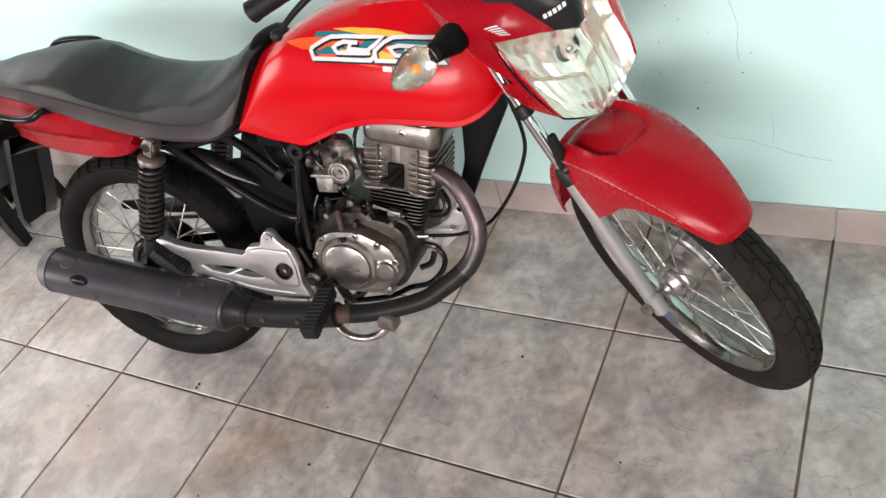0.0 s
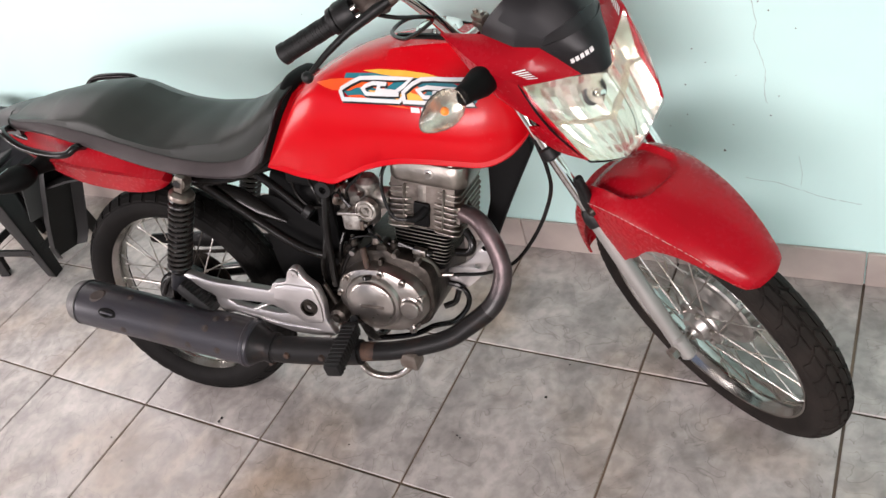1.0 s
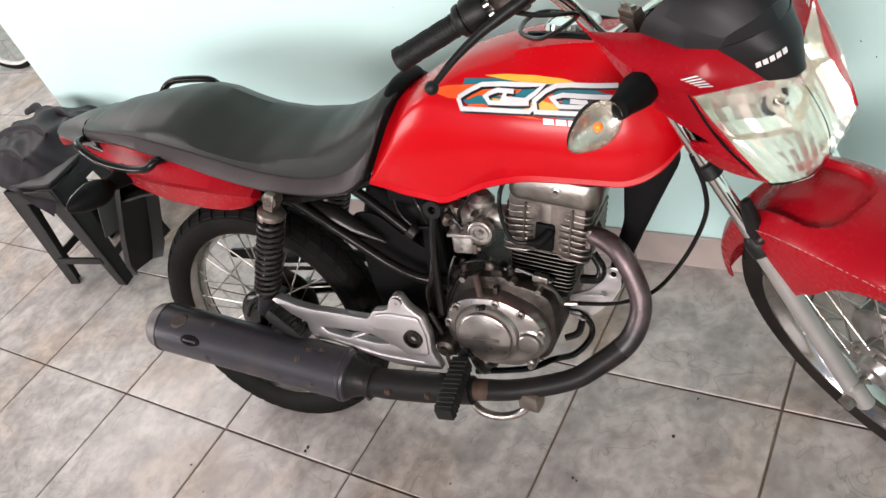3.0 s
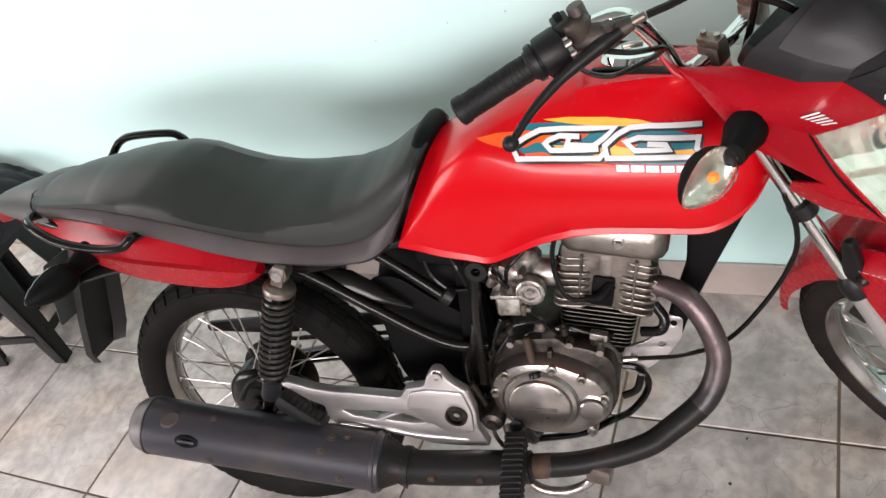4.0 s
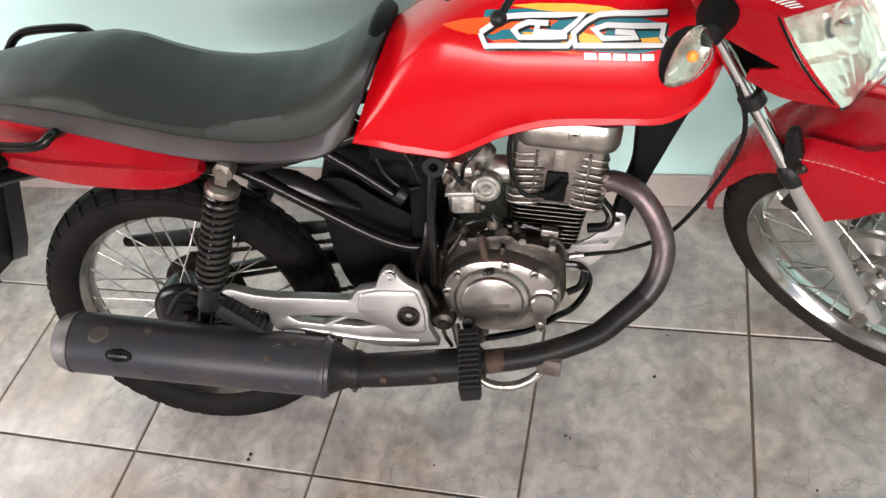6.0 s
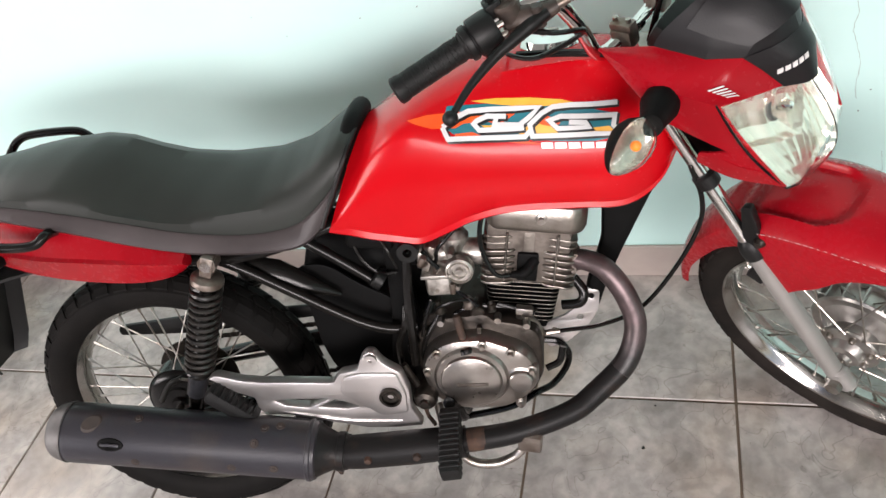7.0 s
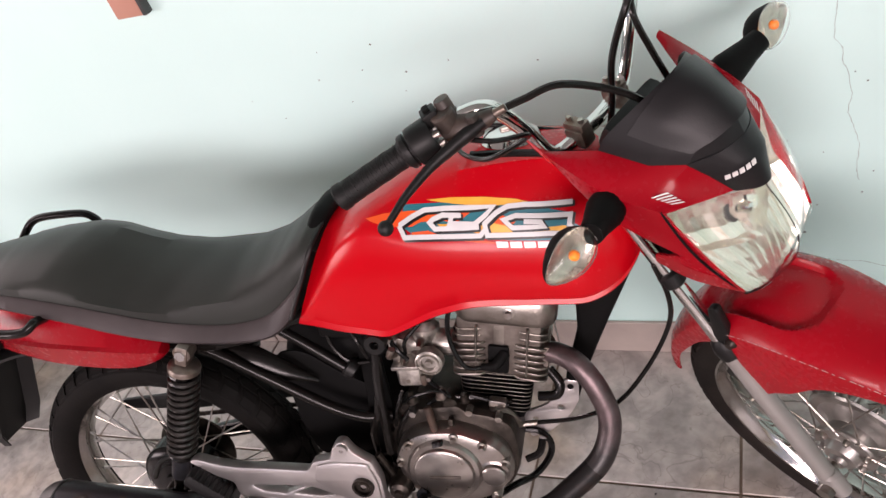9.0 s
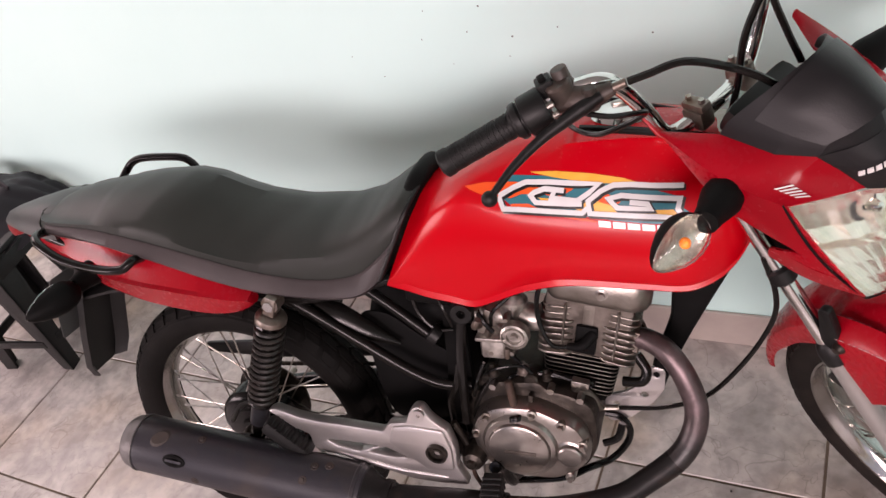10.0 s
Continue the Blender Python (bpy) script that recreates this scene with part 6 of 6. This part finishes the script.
def stool():
    ob = tagged(empty("stool", STOOL_M), "black plastic stool with splayed legs on the tiles", "stool")
    top = plate(rounded([(-0.115, -0.115), (0.115, -0.115), (0.115, 0.115), (-0.115, 0.115)], 0.03), 0.02, pose(0, 0, 0.436), bevel=0.006)
    part("seat", top, BLACK, ob)
    for a in range(4):
        m = Matrix.Rotation(radians(90 * a), 4, "Z")
        # leg: two tapering webs that meet at the corner
        for fl in (1, -1):
            pts = [Vector((-0.122, -0.122, 0.43)), Vector((-0.040, -0.122, 0.43)), Vector((-0.102, -0.142, 0.0)), Vector((-0.145, -0.145, 0.0))]
            if fl < 0:
                pts = [Vector((p.y, p.x, p.z)) for p in pts]
            inward = Vector((0, 0.008, 0)) if fl > 0 else Vector((0.008, 0, 0))
            bm = skin([pts, [p + inward for p in pts]])
            part("leg", bm, BLACK, ob, smooth=0, xf=m)
        bm = box(0.22, 0.008, 0.05, m @ pose(0, -0.122, 0.40), 0.003)
        part("skirt", bm, BLACK, ob)
        bm = box(0.22, 0.012, 0.028, m @ pose(0, -0.136, 0.115), 0.004)
        part("stretcher", bm, BLACK, ob)
    return ob


stool()


def jacket():
    """A heap of folded cloth that sags over the stool's edges."""
    bm = bmesh.new()
    n = 60
    grid = []
    for i in range(n + 1):
        row = []
        for j in range(n + 1):
            u, v = i / n * 2 - 1, j / n * 2 - 1
            x, y = 0.27 * u * (1 + 0.12 * noise.noise((v * 2, 1.3, 0))), 0.22 * v * (1 + 0.15 * noise.noise((u * 2, 7.1, 0)))
            d = max(abs(x) - 0.13, 0) + max(abs(y) - 0.13, 0)
            fold = 0.026 * abs(noise.noise((x * 3 + 2.0, y * 15 + 2.0 * noise.noise((x * 4, y * 4, 0)), 0.5))) + 0.018 * noise.noise((x * 14, y * 9, 3.0))
            z = 0.470 + 0.045 * (1 - min(1, (abs(u) + abs(v)) / 1.6)) + fold - 0.62 * d
            row.append(bm.verts.new((x - 0.03, y + 0.03, max(z, 0.30 + fold))))
        grid.append(row)
    for i in range(n):
        for j in range(n):
            bm.faces.new((grid[i][j], grid[i + 1][j], grid[i + 1][j + 1], grid[i][j + 1]))
    bmesh.ops.recalc_face_normals(bm, faces=bm.faces)
    bmesh.ops.solidify(bm, geom=bm.faces[:], thickness=0.003)
    ob = part("jacket", bm, material("dark_cloth", (0.015, 0.0115, 0.0155), 0.55, 0, (0.008, 0.0065, 0.009), scale=8, grain=500, bump=0.2, spec=0.25), None, smooth=80)
    ob.matrix_world = STOOL_M @ pose(-0.10, 0.085, 0.016, 0, 0, -14)
    cloth = ob.data.materials[0]
    for y0, y1, z0, z1, r in ((-0.11, -0.15, 0.500, 0.440, 0.013), (0.0, -0.02, 0.520, 0.472, 0.015), (0.11, 0.13, 0.510, 0.485, 0.013)):
        pts = [(0.12, y0, z0 - 0.01), (0.02, y0 + 0.015, z0), (-0.10, 0.5 * (y0 + y1), z0 - 0.01), (-0.18, y1 + 0.01, z1 + 0.02), (-0.26, y1, z1), (-0.285, y1, z1 - 0.006)]
        bm = tube(pts, [0.5 * r, 1.2 * r, 1.5 * r, 1.4 * r, 1.1 * r, 0.4 * r], 36, 18, flat=0.5)
        for v in bm.verts:
            k = noise.noise((v.co.x * 9 + v.co.z * 20, v.co.y * 30, y0 * 9)) * 0.005
            v.co += Vector((0, k, abs(k)))
        part("sleeve" if y0 else "hood", bm, cloth, ob, smooth=80)
    return tagged(ob, "crumpled dark purple-grey jacket thrown over a stool", "jacket")


jacket()

# ---- bicycle that leans in the space behind the wall's end ----
WHITE_RIM = material("white_rim", (0.75, 0.75, 0.73), 0.35, bump=0)
cycle = tagged(empty("bicycle", pose(-3.62, 1.82, 0.0, 0, 0, 10)), "parked bicycle with white rims and black tyres", "bicycle")


def cycle_wheel(x):
    m = pose(x, 0, 0.335, 90, 0, 0)
    tyre = part("wheel", lathe([(0.318 + 0.019 * math.cos(a), 0.019 * math.sin(a)) for a in np.linspace(0, 2 * math.pi, 12, endpoint=False).tolist()], 64, m, closed=True), RUBBER, cycle, "black bicycle tyre")
    part("rim", lathe([(0.306, -0.012), (0.306, 0.012), (0.290, 0.010), (0.288, 0), (0.290, -0.010)], 64, m, closed=True), WHITE_RIM, tyre, "white rim")
    part("hub", rod((x, -0.05, 0.335), (x, 0.05, 0.335), 0.018, 16, 0.004), STEEL, tyre)
    for k in range(28):
        a, sg = 2 * math.pi * k / 28, 1 if k % 2 else -1
        part("spoke", rod(m @ Vector((0.017 * math.cos(a + 1.2), 0.017 * math.sin(a + 1.2), sg * 0.03)), m @ Vector((0.29 * math.cos(a), 0.29 * math.sin(a), 0)), 0.0016, 5), STEEL, tyre)


for x in (0.0, 1.05):
    cycle_wheel(x)
for a, b, r in (((1.05, 0, 0.335), (0.66, 0, 0.32), 0.012), ((0.66, 0, 0.32), (0.84, 0, 0.80), 0.015), ((0.66, 0, 0.32), (0.20, 0, 0.72), 0.017), ((0.80, 0, 0.74), (0.17, 0, 0.80), 0.016), ((0.0, 0.04, 0.335), (0.16, 0.02, 0.72), 0.011), ((0.0, -0.04, 0.335), (0.16, -0.02, 0.72), 0.011), ((0.15, 0, 0.68), (0.21, 0, 0.95), 0.016), ((0.84, 0, 0.78), (0.86, 0, 0.90), 0.012), ((1.05, 0, 0.335), (0.82, 0, 0.76), 0.010)):
    part("frame_tube", rod(a, b, r, 12, 0.002), GLOSS, cycle)
part("handlebar", tube([(0.30, -0.28, 0.98), (0.22, -0.18, 0.99), (0.21, 0, 0.95), (0.22, 0.18, 0.99), (0.30, 0.28, 0.98)], 0.011, 30, 10), STEEL, cycle)
bm = box(0.26, 0.14, 0.05, pose(0.88, 0, 0.92), 0.02, taper=0.8)
part("saddle", bm, BLACK, cycle)

# ---- small things on wall and floor ----
box_m = pose(0.150, WALL_Y - 0.012, 1.108)
sign = tagged(part("wall_plaque", box(0.070, 0.022, 0.10, box_m, 0.004), material("pink_plaster", (0.55, 0.27, 0.20), 0.6, bump=0.05)), "small pinkish plaque fixed to the wall", "plaque")
part("edge_strip", box(0.010, 0.024, 0.10, box_m @ pose(0.041, 0, 0), 0.002), GREY, sign, "grey edge strip")

CRACK = material("plaster_crack", (0.42, 0.55, 0.52), 0.9, bump=0)
line = [(1.495, 0.876), (1.494, 0.847), (1.492, 0.811), (1.505, 0.788), (1.507, 0.761), (1.515, 0.744), (1.523, 0.698), (1.519, 0.658), (1.531, 0.626), (1.542, 0.582), (1.538, 0.53)]
bm = bmesh.new()
pts = []
for (x0, z0), (x1, z1) in zip([(1.489, 1.02), (1.499, 0.95)] + line, [(1.499, 0.95)] + line + [(1.546, 0.50)]):
    for k in range(5):
        f = k / 5
        pts.append((x0 + (x1 - x0) * f + random.uniform(-0.0015, 0.0015), z0 + (z1 - z0) * f))
for k in range(len(pts) - 1):
    (x0, z0), (x1, z1) = pts[k], pts[k + 1]
    w = random.uniform(0.0003, 0.0008)
    y = WALL_Y - 0.0006
    bm.faces.new([bm.verts.new(v) for v in ((x0 - w, y, z0), (x0 + w, y, z0), (x1 + w, y, z1), (x1 - w, y, z1))])
part("crack", bm, CRACK, wall_back, "fine dark hairline crack in the plaster", smooth=0)

FAINT = material("faint_plaster_line", (0.44, 0.60, 0.57), 0.9, bump=0)
for pts in ([(1.497, 0.302), (1.530, 0.296), (1.563, 0.294), (1.595, 0.281), (1.621, 0.274), (1.650, 0.262), (1.679, 0.254), (1.745, 0.244)], [(1.609, 0.369), (1.613, 0.345), (1.617, 0.322), (1.615, 0.290)]):
    bm = bmesh.new()
    for (x0, z0), (x1, z1) in zip(pts, pts[1:]):
        for k in range(4):
            f, g = k / 4, (k + random.uniform(0.5, 1.0)) / 4
            w, y = random.uniform(0.0004, 0.0009), WALL_Y - 0.0006
            a, b = (x0 + (x1 - x0) * f, z0 + (z1 - z0) * f + random.uniform(-0.001, 0.001)), (x0 + (x1 - x0) * g, z0 + (z1 - z0) * g)
            bm.faces.new([bm.verts.new(v) for v in ((a[0] - w, y, a[1] - w), (a[0] + w, y, a[1] + w), (b[0] + w, y, b[1] + w), (b[0] - w, y, b[1] - w))])
    part("faint_crack", bm, FAINT, wall_back, "faint hairline crack", smooth=0)
STAIN = material("fly_speck", (0.10, 0.11, 0.10), 0.9, bump=0)
for x, z, r in ((0.658, 0.912, 0.0022), (0.811, 0.857, 0.0015), (0.715, 0.843, 0.0022), (0.988, 0.834, 0.0018), (0.534, 0.911, 0.0013), (0.570, 0.788, 0.0012), (1.453, 0.377, 0.003), (1.551, 0.475, 0.0018), (1.395, 0.639, 0.0016), (1.421, 0.606, 0.0014), (1.375, 0.473, 0.0015), (1.376, 0.551, 0.0014), (1.547, 0.720, 0.0018), (1.474, 0.448, 0.0014), (1.334, 0.441, 0.0014), (1.527, 0.740, 0.0014), (1.482, 0.574, 0.0012), (1.597, 0.680, 0.0015), (1.567, 0.524, 0.0014), (0.512, 0.848, 0.0016), (0.389, 0.764, 0.0014), (0.324, 0.817, 0.0012), (0.620, 0.859, 0.0014), (0.700, 0.800, 0.0013)):
    bm = lathe([(0.0, 0.0008), (0.7 * r, 0.0006), (r, 0.0)], 7, pose(x, WALL_Y, z, 90, 0, 0))
    part("wall_speck", bm, STAIN, wall_back, smooth=0)

SPECK = material("dark_crumb", (0.012, 0.011, 0.010), 0.8, bump=0.2)


def crumb(x, y, r):
    bm = bmesh.new()
    bmesh.ops.create_icosphere(bm, subdivisions=1, radius=r)
    for v in bm.verts:
        v.co *= random.uniform(0.6, 1.2)
        v.co.z *= 0.5
    ob = part("crumb", bm, SPECK, smooth=0)
    ob.location = (x, y, 0.0008 + 0.4 * r)
    return tagged(ob, "tiny dark crumb of dirt on the tiles", "dirt", "crumbs on the floor")


for x, y, r in ((0.284, 0.026, 0.005), (0.284, 0.014, 0.005), (-0.02, -0.122, 0.0035), (0.075, -0.173, 0.0025), (0.737, -0.098, 0.004), (0.958, 0.155, 0.003), (0.968, 0.150, 0.0025), (1.128, 0.314, 0.004), (1.427, 0.101, 0.003), (0.698, 0.055, 0.003), (1.151, 0.422, 0.003), (0.50, -0.25, 0.003), (1.25, -0.05, 0.0025)):
    crumb(x, y, r)

# ---- floor tiles and skirting ----
STEP = 0.44


def tile_mesh():
    bm = box(STEP - 0.006, STEP - 0.006, 0.010, pose(0, 0, -0.005), 0.0015, segs=1)
    me = bpy.data.meshes.new("tile")
    bm.to_mesh(me)
    bm.free()
    me.materials.append(TILE)
    return me


tile = tile_mesh()
for i in range(-13, 6):
    for j in range(-6, 6):
        x, y = (i + 0.5) * STEP, (j + 0.5) * STEP
        ob = new("tile", tile)
        ob.parent = floor
        ob.location = (x, y, random.uniform(-0.0004, 0.0004))
        ob.rotation_euler = (0, 0, random.choice((0, 90, 180, 270)) * math.pi / 180)


def skirting(name, x0, x1, y0, y1, parent, h=0.105):
    """A row of cut tile strips along a wall; the thin dimension is the depth."""
    base = tagged(empty(name), "beige ceramic skirting tiles along the wall foot", "skirting", kind="structure")
    horizontal = abs(x1 - x0) > abs(y1 - y0)
    a, b = (x0, x1) if horizontal else (y0, y1)
    n0, n1 = math.floor(a / STEP), math.ceil(b / STEP)
    for k in range(n0, n1):
        s, e = max(a, k * STEP + 0.0015), min(b, (k + 1) * STEP - 0.0015)
        if e - s < 0.02:
            continue
        c = (s + e) / 2
        m = pose(c, (y0 + y1) / 2, h / 2) if horizontal else pose((x0 + x1) / 2, c, h / 2)
        bm = box(e - s, y1 - y0, h, m, 0.002, segs=1) if horizontal else box(x1 - x0, e - s, h, m, 0.002, segs=1)
        part("skirting_tile", bm, SKIRT, base, smooth=0)
    return base


skirting("baseboard", WALL_END, 4.59, WALL_Y - 0.010, WALL_Y - 0.0005, None)
